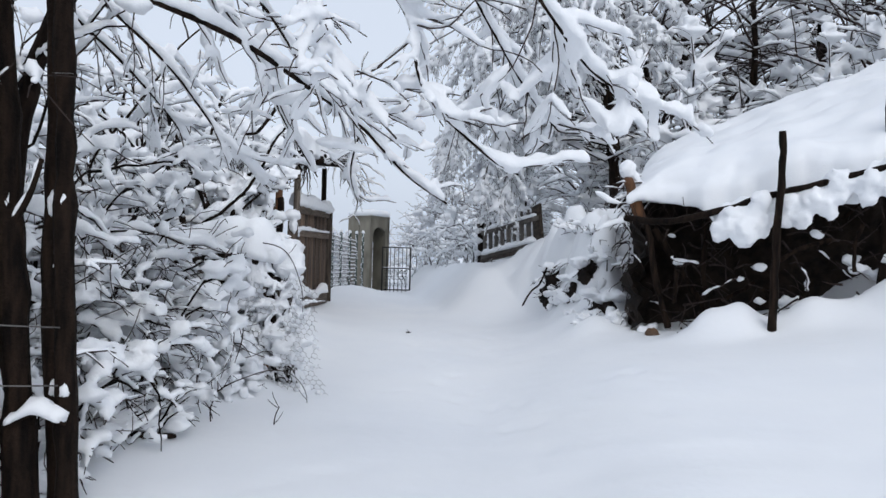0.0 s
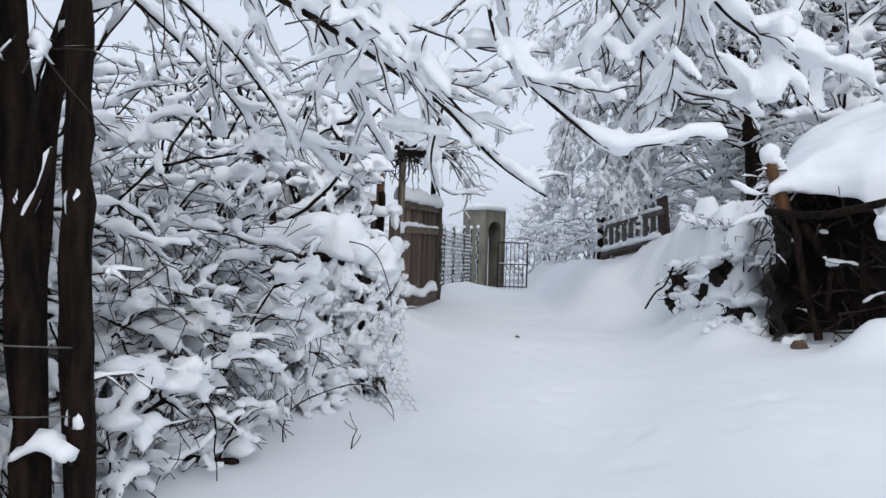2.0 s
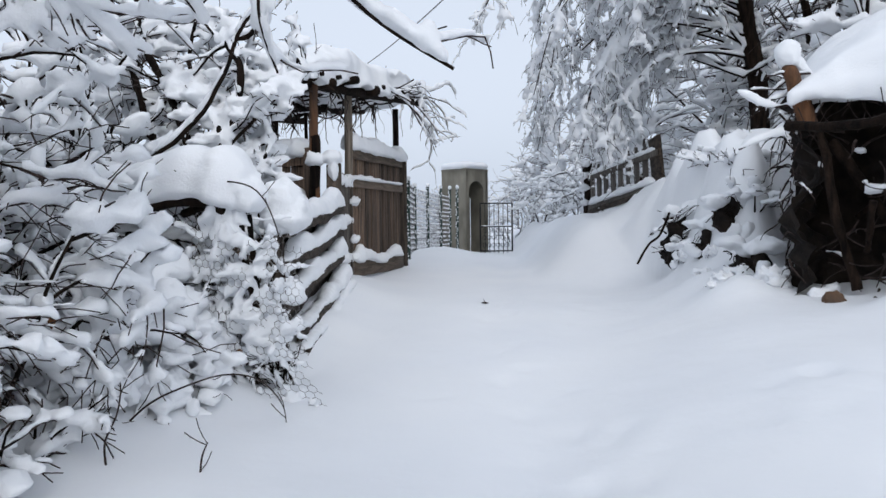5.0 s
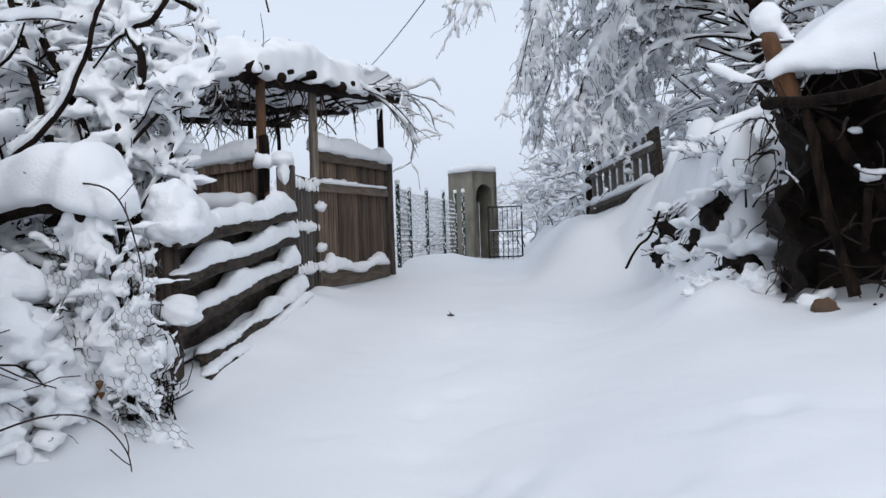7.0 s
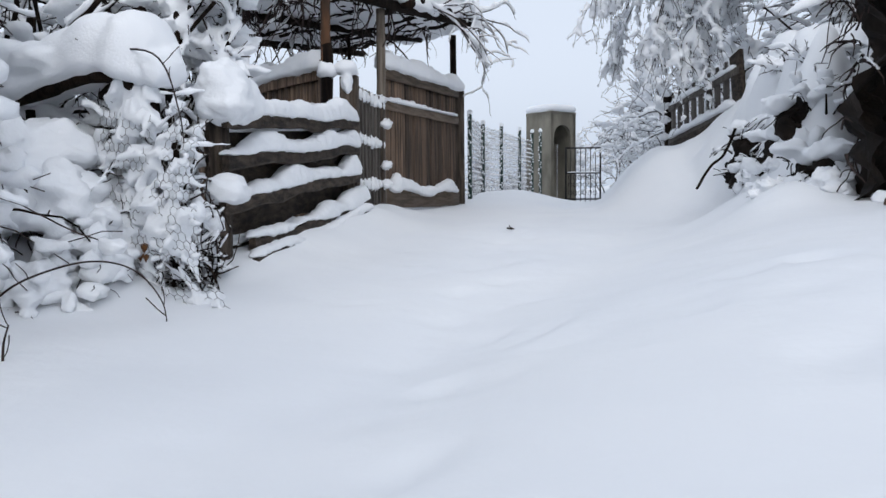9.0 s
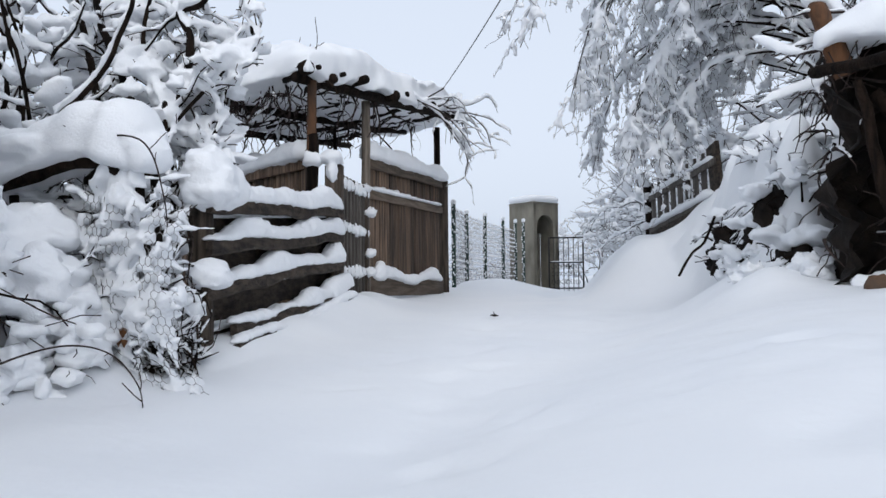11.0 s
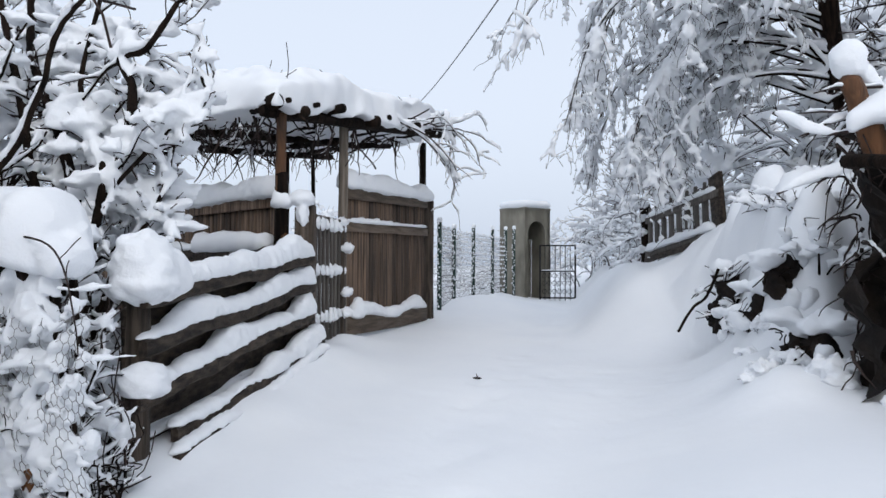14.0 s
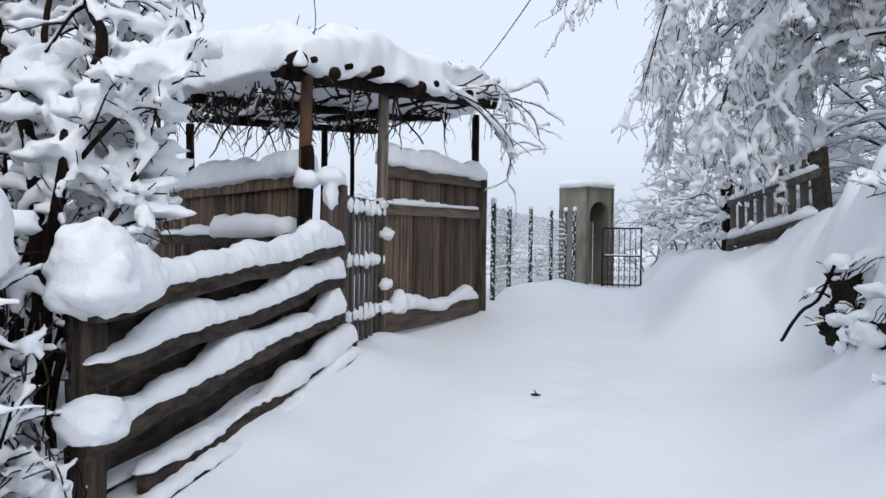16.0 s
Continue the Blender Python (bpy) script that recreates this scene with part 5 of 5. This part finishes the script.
# ---- dug-out shelter under a snow-covered roof ----
def shelter():
    rng = random.Random(61)
    ob = thing("brushwood_shelter", (2.4, 9.6, 0.4), "dark brushwood shelter dug into the bank under a snow roof", "shelter")
    FL, FR, BR, BL = V((1.66, 9.35, 1.58)), V((5.0, 8.25, 2.3)), V((6.2, 11.6, 3.75)), V((2.25, 12.0, 2.35))

    def roof(u, v):
        return FL.lerp(FR, u).lerp(BL.lerp(BR, u), v)

    top = Shape()
    nu, nv = 60, 36
    for layer in (0, 1):
        for j in range(nv + 1):
            for i in range(nu + 1):
                u, v = i / nu, -0.06 + 1.06 * j / nv
                e = u * 3.4, (v + 0.06) * 3
                k = (1 - math.exp(-e[0] * 6)) * (1 - math.exp(-e[1] * 6))
                p = roof(u, v)
                if v < 0.05:
                    p = p + V((0.25, -1, 0)) * (0.16 * noise.noise(p * 2.2) + 0.07 * noise.noise(p * 6)) + Z * (0.10 * noise.noise(p * 1.7 + V((5, 0, 0))))
                h = 0.29 + 0.13 * noise.noise(p * 0.9) + 0.07 * noise.noise(p * 2.6)
                z = h * (0.3 + 0.7 * k) if layer else -0.05 - (0.34 * step(0.14, 0.3, u) * (0.8 + 0.7 * noise.noise(V((u * 9, 3, 1)))) + 0.08 * noise.noise(p * 3.1)) * step(0.12, 0.0, v)
                top.v.append(p + Z * z)
    n, off = nu + 1, (nu + 1) * (nv + 1)
    for j in range(nv):
        for i in range(nu):
            a = j * n + i
            top.f.append((a, a + n, a + n + 1, a + 1))
            top.f.append((off + a, off + a + 1, off + a + n + 1, off + a + n))
    rim = [i for i in range(n)] + [j * n + nu for j in range(1, nv + 1)] + [nv * n + i for i in range(nu - 1, -1, -1)] + [j * n for j in range(nv - 1, 0, -1)]
    for a, b in zip(rim, rim[1:] + rim[:1]):
        top.f.append((a, b, off + b, off + a))
    part("snow_roof", top, SNOW, ob, "smooth deep snow on the sloping roof", skin=0.03, rough=0.05, grain=0.25, relax=6)
    # earth hollow behind; its near-black colour carries the shade under the roof
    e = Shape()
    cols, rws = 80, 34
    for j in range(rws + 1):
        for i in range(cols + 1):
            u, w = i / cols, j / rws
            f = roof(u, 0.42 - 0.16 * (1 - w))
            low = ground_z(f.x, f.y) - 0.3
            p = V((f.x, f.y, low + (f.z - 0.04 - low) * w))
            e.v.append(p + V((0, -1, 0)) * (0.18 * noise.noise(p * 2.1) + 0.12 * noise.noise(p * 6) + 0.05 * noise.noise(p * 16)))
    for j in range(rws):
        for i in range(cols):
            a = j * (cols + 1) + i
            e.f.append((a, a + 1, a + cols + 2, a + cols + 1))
    part("earth_wall", e, SHADED_EARTH, ob, "bare earth under the roof, coloured near black for the hollow's shade")
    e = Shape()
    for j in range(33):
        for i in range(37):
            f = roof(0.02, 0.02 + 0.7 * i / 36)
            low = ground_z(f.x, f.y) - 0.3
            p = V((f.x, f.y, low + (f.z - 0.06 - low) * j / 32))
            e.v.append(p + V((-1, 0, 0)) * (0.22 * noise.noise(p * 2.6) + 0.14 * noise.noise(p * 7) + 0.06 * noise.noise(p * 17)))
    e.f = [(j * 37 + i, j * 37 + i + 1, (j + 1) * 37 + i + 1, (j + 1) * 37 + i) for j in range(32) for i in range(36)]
    part("earth_wall", e, SHADED_EARTH, ob, "bare earth under the roof, coloured near black for the hollow's shade")
    # front pole, props and litter of sticks
    s, sn = Shape(), Shape()
    pole = spline([(1.62, 9.15, 1.42), (1.98, 8.75, 1.38), (2.5, 8.55, 1.5), (2.92, 8.42, 1.63), (3.85, 8.15, 1.90), (4.6, 7.95, 2.12)], 7)
    s.tube([q + Z * 0.03 * noise.noise(q * 2.0) for q in pole], [0.033] * len(pole), 8, 0.5)
    part("front_pole", s, BARK, ob, "long dark pole under the roof's edge")
    for a, b, r in (((2.86, 8.33, 0.3), (2.93, 8.33, 2.21), 0.038), ((2.1, 9.3, 0.3), (1.85, 9.3, 1.4), 0.035), ((1.95, 9.4, 1.35), (2.6, 9.35, 0.35), 0.04), ((2.5, 9.2, 0.3), (2.45, 9.3, 1.4), 0.03), ((3.9, 8.6, 0.5), (4.0, 8.6, 2.6), 0.05)):
        s = Shape()
        pts = spline([a, V(a).lerp(V(b), 0.3) + V((rng.uniform(-0.05, 0.05), 0, 0)), V(a).lerp(V(b), 0.6) + V((rng.uniform(-0.05, 0.05), 0, 0)), V(a).lerp(V(b), 0.85) + V((rng.uniform(-0.03, 0.03), 0, 0)), b], 4)
        s.tube(pts, [r * (1.1 - 0.3 * i / len(pts)) for i in range(len(pts))], 8, 0.45)
        part("prop", s, BARK, ob)
    for i in range(13):
        f = roof(0.08 + 0.9 * rng.random(), rng.uniform(0.0, 0.16))
        g = ground_z(f.x, f.y)
        p = V((f.x, f.y, g + rng.uniform(0.1, 0.95) * (f.z - g)))
        s = Shape()
        pts = wander(rng, p, V((rng.uniform(-1, 1), rng.uniform(-0.3, 0.3), rng.uniform(-1, 0.2))), rng.uniform(0.3, 0.75), 7, 0.22, 0.08)
        s.tube(pts, [rng.uniform(0.012, 0.024)] * 8, 6, 0.4)
        part("stick", s, BARK, ob, "brown root or dead stick")
    litter, lsn = Shape(), Shape()
    for i in range(230):
        u = 0.10 + 0.9 * rng.random() ** 1.1
        f = roof(u, rng.uniform(-0.02, 0.14))
        g = ground_z(f.x, f.y)
        p = V((f.x, f.y, g + rng.random() ** 1.3 * (f.z - g)))
        d = V((rng.uniform(-1, 1), rng.uniform(-0.5, 0.5), rng.uniform(-1, 0.6)))
        pts = wander(rng, p, d, rng.uniform(0.15, 0.5), 6, 0.3, 0.05)
        limb(litter, lsn, pts, rng.uniform(0.004, 0.014), 0.003, 0.026 if rng.random() < 0.09 else 0, 4)
    for i in range(36):
        f = roof(rng.uniform(0.0, 0.03), rng.uniform(0.0, 0.3))
        g = ground_z(f.x, f.y)
        pts = wander(rng, V((f.x - 0.08, f.y - 0.08, g + rng.random() * (f.z - g))), V((rng.uniform(-0.6, 0.3), rng.uniform(-0.9, 0.3), rng.uniform(-1, 0.5))), rng.uniform(0.12, 0.32), 7, 0.4, 0.3)
        limb(litter, lsn, pts, rng.uniform(0.004, 0.014), 0.003, 0.022 if rng.random() < 0.2 else 0, 4)
    for i in range(60):
        f = roof(rng.random(), rng.uniform(-0.05, 0.03))
        pts = wander(rng, f, V((rng.uniform(-0.5, 0.5), -0.3, -1)), rng.uniform(0.12, 0.35), 6, 0.35, 0.1)
        limb(litter, lsn, pts, 0.004, 0.002, 0, 4)
    part("brushwood", litter, TWIG, ob, "dead sticks and roots")
    part("snow_load", lsn, SNOW, ob, skin=0.014, rough=0.014, grain=0.04)
    st = Shape()
    st.tube(spline([(1.80, 9.36, 1.45), (1.72, 9.34, 1.68), (1.65, 9.33, 1.90)], 4), [0.065, 0.065, 0.062, 0.062, 0.06, 0.058, 0.056, 0.05, 0.03], 9, 0.5)
    part("stump", st, ORANGE, ob, "broken brown post end")
    st = Shape()
    st.drift(spline([(1.67, 9.36, 1.92), (1.76, 9.42, 1.84), (1.88, 9.48, 1.72), (2.0, 9.52, 1.66)], 6), [0.06] * 19, [0.10] * 19, 12, 0.2, 6, 0.3)
    st.blob(V((1.655, 9.34, 1.97)), (0.095, 0.095, 0.10), 14, 10, 0.15, 5)
    part("snow_cap", st, SNOW, ob, "round snow cap on the post end", skin=0.013, rough=0.015, grain=0.06, relax=2)
    fringe = Shape()
    for i in range(34):
        u = rng.uniform(0.42, 1.0)
        p = pole[int(u * (len(pole) - 1))]
        k = rng.uniform(0.04, 0.10)
        fringe.blob(p + V((0, 0.05, rng.uniform(-0.28, -0.02) * (1 if u > 0.3 else 0.6))), (k * 1.3, k, k * rng.uniform(0.8, 1.5)), 12, 9, 0.5, 8)
    for i in range(26):
        f = roof(rng.uniform(0.04, 0.7), rng.uniform(-0.02, 0.08))
        g = ground_z(f.x, f.y)
        k = rng.uniform(0.03, 0.075)
        fringe.blob(V((f.x, f.y, g + rng.random() ** 2 * 0.7 * (f.z - g))), (k * 1.3, k, k * 0.8), 12, 9, 0.6, 8)
    for i in range(46):
        p = pole[rng.randint(int(len(pole) * 0.38), len(pole) - 1)]
        k = rng.uniform(0.05, 0.12)
        fringe.blob(p + V((rng.uniform(-0.08, 0.08), rng.uniform(0.0, 0.1), -rng.uniform(0.02, 0.26))), (k * 1.2, k * 0.9, k * rng.uniform(0.8, 1.4)), 12, 9, 0.5, 8)
    part("snow_load", fringe, SNOW, ob, "snow lodged in the brush below the eave", skin=0.018, rough=0.04, grain=0.06)
    rock = Shape()
    rock.blob(V((1.90, 9.1, 0.22)), (0.08, 0.07, 0.075), 16, 12, 0.35, 6)
    part("stone", rock, STONE, ob, "brown stone at the foot")
    # branches draped over the open end
    dr, dsn = Shape(), Shape()
    for ctrl, wide in (([(2.15, 9.4, 1.74), (1.85, 9.35, 1.66), (1.55, 9.32, 1.6), (1.3, 9.3, 1.72)], 0.07), ([(1.85, 9.4, 1.5), (1.5, 9.35, 1.38), (1.4, 9.3, 1.34), (1.32, 9.3, 1.3)], 0.05)):
        pts = spline(ctrl, 7)
        dr.tube(pts, [0.018 - 0.0005 * q for q in range(len(pts))], 6, 0.3)
        dsn.drift(pts, [wide * 0.55 * (1 - 0.02 * q) for q in range(len(pts))], [wide * (1 - 0.02 * q) for q in range(len(pts))], 10, 0.55, 5, 0.3)
    for i in range(9):
        p = roof(rng.uniform(0.0, 0.06), rng.uniform(-0.03, 0.4)) + Z * rng.uniform(-0.15, 0.2)
        d = V((rng.uniform(-1.0, -0.2), rng.uniform(-0.6, 0.4), rng.uniform(-0.9, 0.2)))
        grow(rng, dr, dr, dsn, p, d, rng.uniform(0.2, 0.45), rng.uniform(0.004, 0.007), 1, 0.022, (3,), 0.22, 0.25, 0.06)
    for i in range(9):
        p = roof(rng.uniform(0.0, 0.09), rng.uniform(0.0, 0.3)) + Z * rng.uniform(-0.1, 0.25)
        d = V((-1, rng.uniform(-0.5, 0.5), rng.uniform(-0.9, 0.15)))
        limb(dr, dsn, wander(rng, p, d, rng.uniform(0.3, 0.6), 9, 0.2, 0.12), 0.008, 0.004, rng.uniform(0.02, 0.032), 5, 0.5, 9, 0.05, 0.9)
    part("brushwood", dr, TWIG, ob, "dark branches hanging over the open end")
    part("snow_load", dsn, SNOW, ob, "thick snow on the draped branches", skin=0.013, rough=0.014, grain=0.04)


shelter()


def dark_shrub():
    """Small root-like bush sticking out of the bank."""
    rng = random.Random(66)
    ob = thing("dead_bush", on_ground(0.86, 12.4), "small dark dead bush poking out of the snow bank", "bush")
    w, sn, lf = Shape(), Shape(), Shape()
    c = V((0.88, 12.42, ground_z(0.88, 12.42)))
    w.tube(spline([(0.56, 12.2, 0.36), (0.68, 12.22, 0.57), (0.80, 12.2, 0.68), (0.9, 12.2, 0.92)], 6), [0.013] * 19, 7, 0.3)
    for i in range(18):
        d = V((rng.uniform(-1, 1), rng.uniform(-1, 0.3), rng.uniform(-0.3, 1)))
        grow(rng, w, w, sn, V((rng.uniform(0.86, 1.04), 12.25, rng.uniform(0.4, 0.8))), d, rng.uniform(0.12, 0.28), 0.010, 1, 0.018, (3,), 0.3, 0.12, 0.05)
    for i in range(30):
        h = rng.random()
        lf.blob(V((rng.uniform(0.84, 1.0) + 0.08 * h, rng.uniform(12.2, 12.34), 0.34 + 0.5 * h)), (rng.uniform(0.04, 0.09), 0.06, rng.uniform(0.04, 0.09)), 9, 7, 1.0, 12)
    part("stem_mass", w, BARK, ob)
    part("root_mass", lf, SHADED_EARTH, ob, "dark tangled roots")
    for x, z, r in ((1.16, 0.92, 0.17), (0.93, 0.93, 0.10), (1.22, 0.62, 0.15), (1.36, 0.8, 0.17), (0.80, 0.52, 0.05)):
        sn.blob(V((x, 12.3, z)), (r, r * 0.8, r * 0.8), 11, 8, 0.35, 6)
    part("snow_load", sn, SNOW, ob)


dark_shrub()


def root_clump(seed):
    """Dark roots and earth breaking through the bank under a cap of snow."""
    rng = random.Random(seed)
    ob = thing("root_clump", (0, 0, 0), "dark roots and earth showing through the snowy bank", "roots", "roots in the bank")
    earth, roots, snow = Shape(), Shape(), Shape()
    for i in range(8):
        earth.blob(V((rng.uniform(-0.12, 0.12), rng.uniform(-0.05, 0.08), rng.uniform(-0.1, 0.16))), (rng.uniform(0.05, 0.11), 0.08, rng.uniform(0.05, 0.1)), 10, 8, 0.9, 9)
    for i in range(7):
        roots.tube(wander(rng, V((rng.uniform(-0.15, 0.15), -0.05, rng.uniform(0.0, 0.25))), V((rng.uniform(-1, 1), rng.uniform(-0.8, 0), rng.uniform(-1, 0.3))), rng.uniform(0.12, 0.26), 6, 0.5, 0.2), [rng.uniform(0.003, 0.007)] * 7, 4)
    for i in range(5):
        snow.blob(V((rng.uniform(-0.2, 0.2), rng.uniform(-0.05, 0.12), rng.uniform(0.16, 0.3))), (rng.uniform(0.08, 0.15), 0.12, rng.uniform(0.06, 0.1)), 12, 9, 0.5, 6, 0.3)
    for i in range(4):
        snow.blob(V((rng.uniform(-0.22, 0.22), -0.1, rng.uniform(-0.15, 0.1))), (rng.uniform(0.05, 0.08), 0.06, rng.uniform(0.06, 0.11)), 12, 9, 0.5, 6, 0.2)
    part("earth_core", earth, SHADED_EARTH, ob, skin=0.018, rough=0.04, grain=0.05)
    part("root_mass", roots, BARK, ob)
    part("snow_load", snow, SNOW, ob, "lumps of snow over the roots", skin=0.016, rough=0.02, grain=0.06)
    return ob


rng = random.Random(8)
for k, (x, y, size) in enumerate([(1.2, 11.25, 0.8), (1.42, 10.9, 0.9), (1.5, 10.3, 1.0), (0.98, 12.0, 0.6)]):
    root_clump(300 + k).matrix_basis = Matrix.Translation(on_ground(x, y, 0.02)) @ Matrix.Rotation(rng.uniform(-0.7, -0.1), 4, "Z") @ Matrix.Scale(size, 4)


for k, (x, y, tall) in enumerate([(1.55, 11.4, 0.3), (1.4, 12.2, 0.26), (1.6, 10.9, 0.32), (1.8, 12.2, 0.4)]):
    shrub(330 + k, tall, 5, 0.026, (2, 3), "low snow-covered scrub on the steep bank", 0.9, coarse=1.3, group="scrub on the bank", at=on_ground(x, y), cushion=0.5)


# ---- weeping tree over the picket fence ----
def weeping_tree():
    rng = random.Random(71)
    ob = thing("weeping_tree", on_ground(2.2, 15.4), "weeping tree whose fine hanging twigs are white with snow", "tree")
    trunk, wood, twigs, snow = Shape(), Shape(), Shape(), Shape()
    snow.coarse = 2.5
    base = on_ground(2.2, 15.4, -0.2)
    trunk.tube(spline([base, base + V((0, 0, 1.5)), base + V((-0.2, -0.1, 3.0)), base + V((-0.3, -0.2, 5.0))], 6), [0.16 - 0.005 * i for i in range(19)], 9, 0.4)
    crown = base + V((-0.2, -0.1, 2.6))
    for i in range(64):
        a = rng.uniform(2.0, 4.6) if i % 3 else rng.uniform(0, 6.283)
        start = crown + V((0, 0, rng.uniform(-0.9, 2.4)))
        d = V((math.cos(a), math.sin(a) * 0.8, rng.uniform(0.15, 0.8)))
        L = rng.uniform(2.3, 4.8) if math.cos(a) < 0.0 else rng.uniform(1.2, 2.4)
        pts = wander(rng, start, d, L, 16, 0.10, (0.16, 0.26, 0.38)[i % 3])
        limb(wood, snow, pts, 0.018, 0.005, 0.06, 5, 0.4, 8, -0.2)
        for k in range(20):
            j = rng.randint(4, 16)
            t = (pts[j] - pts[j - 1]).normalized()
            d2 = (t * 0.6 + V((rng.uniform(-0.7, 0.7), rng.uniform(-0.7, 0.7), rng.uniform(-0.9, 0.1)))).normalized()
            sp = wander(rng, pts[j], d2, rng.uniform(0.3, 0.75), 7, 0.25, 0.40)
            limb(twigs, snow, sp, 0.005, 0.0025, 0, 3)
            fat = rng.uniform(0.026, 0.046)
            for q in sp[1:]:
                if rng.random() < 0.85:
                    snow.clump(q + V((rng.uniform(-0.02, 0.02), rng.uniform(-0.02, 0.02), fat * 0.5)), fat * rng.uniform(0.7, 1.7), rng)
            for q in range(5):
                jj = rng.randint(1, 7)
                t2 = (sp[jj] - sp[jj - 1]).normalized()
                tw = wander(rng, sp[jj], turned(rng, t2, 20, 70), rng.uniform(0.12, 0.32), 4, 0.35, 0.45)
                twigs.tube([q - Z * 0.004 for q in tw], [0.003] * 5, 3)
                for q in tw[1:]:
                    if rng.random() < 0.8:
                        snow.clump(q + Z * 0.012, rng.uniform(0.020, 0.042), rng)
    part("trunk", trunk, BARK, ob)
    part("bough_mass", wood, BARK, ob)
    part("twig_mass", twigs, TWIG, ob)
    part("snow_load", snow, SNOW, ob, "snow and rime on every twig", skin=0.027, rough=0.02, grain=0.06)


weeping_tree()


# ---- trees on the slope, behind the fences and in the distance ----
def tree(seed, height, load, label, kids=(4, 5, 5), name="tree", wood_mat=None, twig_mat=None, spread=0.75, r=None, seg=0.16, thick=1.0):
    rng = random.Random(seed)
    ob = thing(name, (0, 0, 0), label, "tree", "snowy trees")
    trunk, wood, snow = Shape(), Shape(), Shape()
    r = r or height * 0.014
    line = wander(rng, V((0, 0, -0.2)), Z, height * 0.85, 14, 0.11, 0)
    snow.coarse = 3.0 if thick == 1 else 3.6
    trunk.tube(line, [r * (1.1 - 0.85 * i / 14) for i in range(15)], 8, 0.4)
    for i in range(3, 15):
        for k in range(3):
            a = rng.uniform(0, 6.283)
            d = V((math.cos(a), math.sin(a), spread * rng.uniform(0.5, 2.0)))
            grow(rng, wood, wood, snow, line[i], d, height * rng.uniform(0.2, 0.42) * (1.2 - i / 22), r * 0.25, len(kids) - 1, load, kids, 0.15, 0.13, seg, 0.003 * thick)
    part("trunk", trunk, wood_mat or BARK, ob)
    part("crown", wood, twig_mat or TWIG, ob)
    part("snow_load", snow, SNOW, ob, "snow on all the branches", skin=0.08 if thick > 1 else 0.05 if height > 4 else 0.038, rough=0.03, grain=0.07)
    return ob


WHITE_TREE = "leafless tree covered all over in fresh snow"
rng = random.Random(15)
tree_a = tree(101, 6.0, 0.062, WHITE_TREE, (3, 4))
tree_b = tree(102, 7.5, 0.068, WHITE_TREE, (3, 4))
tree_c = tree(103, 3.2, 0.066, WHITE_TREE, (3, 4))
far_a = tree(104, 4.2, 0.085, "distant leafless tree white with snow", (3, 4), twig_mat=HAZED_TWIG, wood_mat=HAZED_TWIG, seg=0.25, thick=2.5)
plant(tree_a, [(4.6, 16.5), (6.0, 14.0), (7.2, 16.5), (5.4, 19.0), (8.6, 13.0), (-12.5, 13.5), (3.2, 20.0), (-11.0, 9.5), (3.4, 17.4)], rng)
plant(tree_b, [(4.2, 18.2), (5.7, 15.6), (7.8, 18.5), (10.0, 15.5), (6.5, 22.0), (-14.0, 14.0), (9.6, 20.0), (2.4, 21.5)], rng)
plant(tree_c, [(2.9, 13.2), (3.8, 14.6), (4.8, 13.0), (6.2, 12.6), (-9.2, 9.6), (-8.4, 7.6), (1.6, 17.6), (2.6, 18.5), (0.6, 19.6), (3.6, 16.2), (5.2, 14.4)], rng)
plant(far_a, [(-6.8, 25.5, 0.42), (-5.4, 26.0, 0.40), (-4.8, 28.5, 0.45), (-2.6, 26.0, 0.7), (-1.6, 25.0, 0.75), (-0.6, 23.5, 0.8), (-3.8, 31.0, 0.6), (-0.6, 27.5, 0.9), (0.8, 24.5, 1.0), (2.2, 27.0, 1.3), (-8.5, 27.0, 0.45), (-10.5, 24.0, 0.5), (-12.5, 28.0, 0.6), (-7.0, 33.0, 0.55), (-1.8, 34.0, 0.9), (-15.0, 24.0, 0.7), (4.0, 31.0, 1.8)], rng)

shrub_e = shrub(8, 1.6, 5, 0.05, (3, 3, 3), "leafless hedge shrub white with snow", 0.8, coarse=2.0, group="hedge shrubs")
plant(shrub_e, [(-5.4, 19.5, 0.7), (-6.4, 21.5, 0.7), (-5.4, 23.5, 0.7), (-7.4, 23.0, 0.8), (-1.2, 23.4), (-0.7, 21.6), (-2.2, 25.0), (-5.0, 25.2, 0.7), (-7.0, 18.0, 0.8), (0.0, 20.4), (1.2, 18.4), (-3.2, 26.0, 0.9), (0.4, 22.4)], rng, sink=0.1)

# brushy growth on the bank beside the shelter
bank_bush = smothered(23, True)
plant(bank_bush, [(1.25, 9.8, 0.22), (1.4, 10.2, 0.24), (1.25, 11.0, 0.2), (1.08, 11.9, 0.2), (1.25, 12.5, 0.2), (1.15, 10.6, 0.18), (1.6, 9.75, 0.26), (1.9, 12.6, 0.35), (1.5, 13.3, 0.3)], rng, sink=0.08)


# ---- overhead cable ----
s = Shape()
a, b = V((0.25, 11.0, 4.35)), V((-13.0, 34.5, 6.9))
pts = [a.lerp(b, i / 30) - Z * 0.5 * math.sin(math.pi * i / 30) for i in range(31)]
s.tube(pts, [0.011] * 31, 5)
lone("cable", s, CABLE, "thin overhead power cable crossing the sky", "cable")
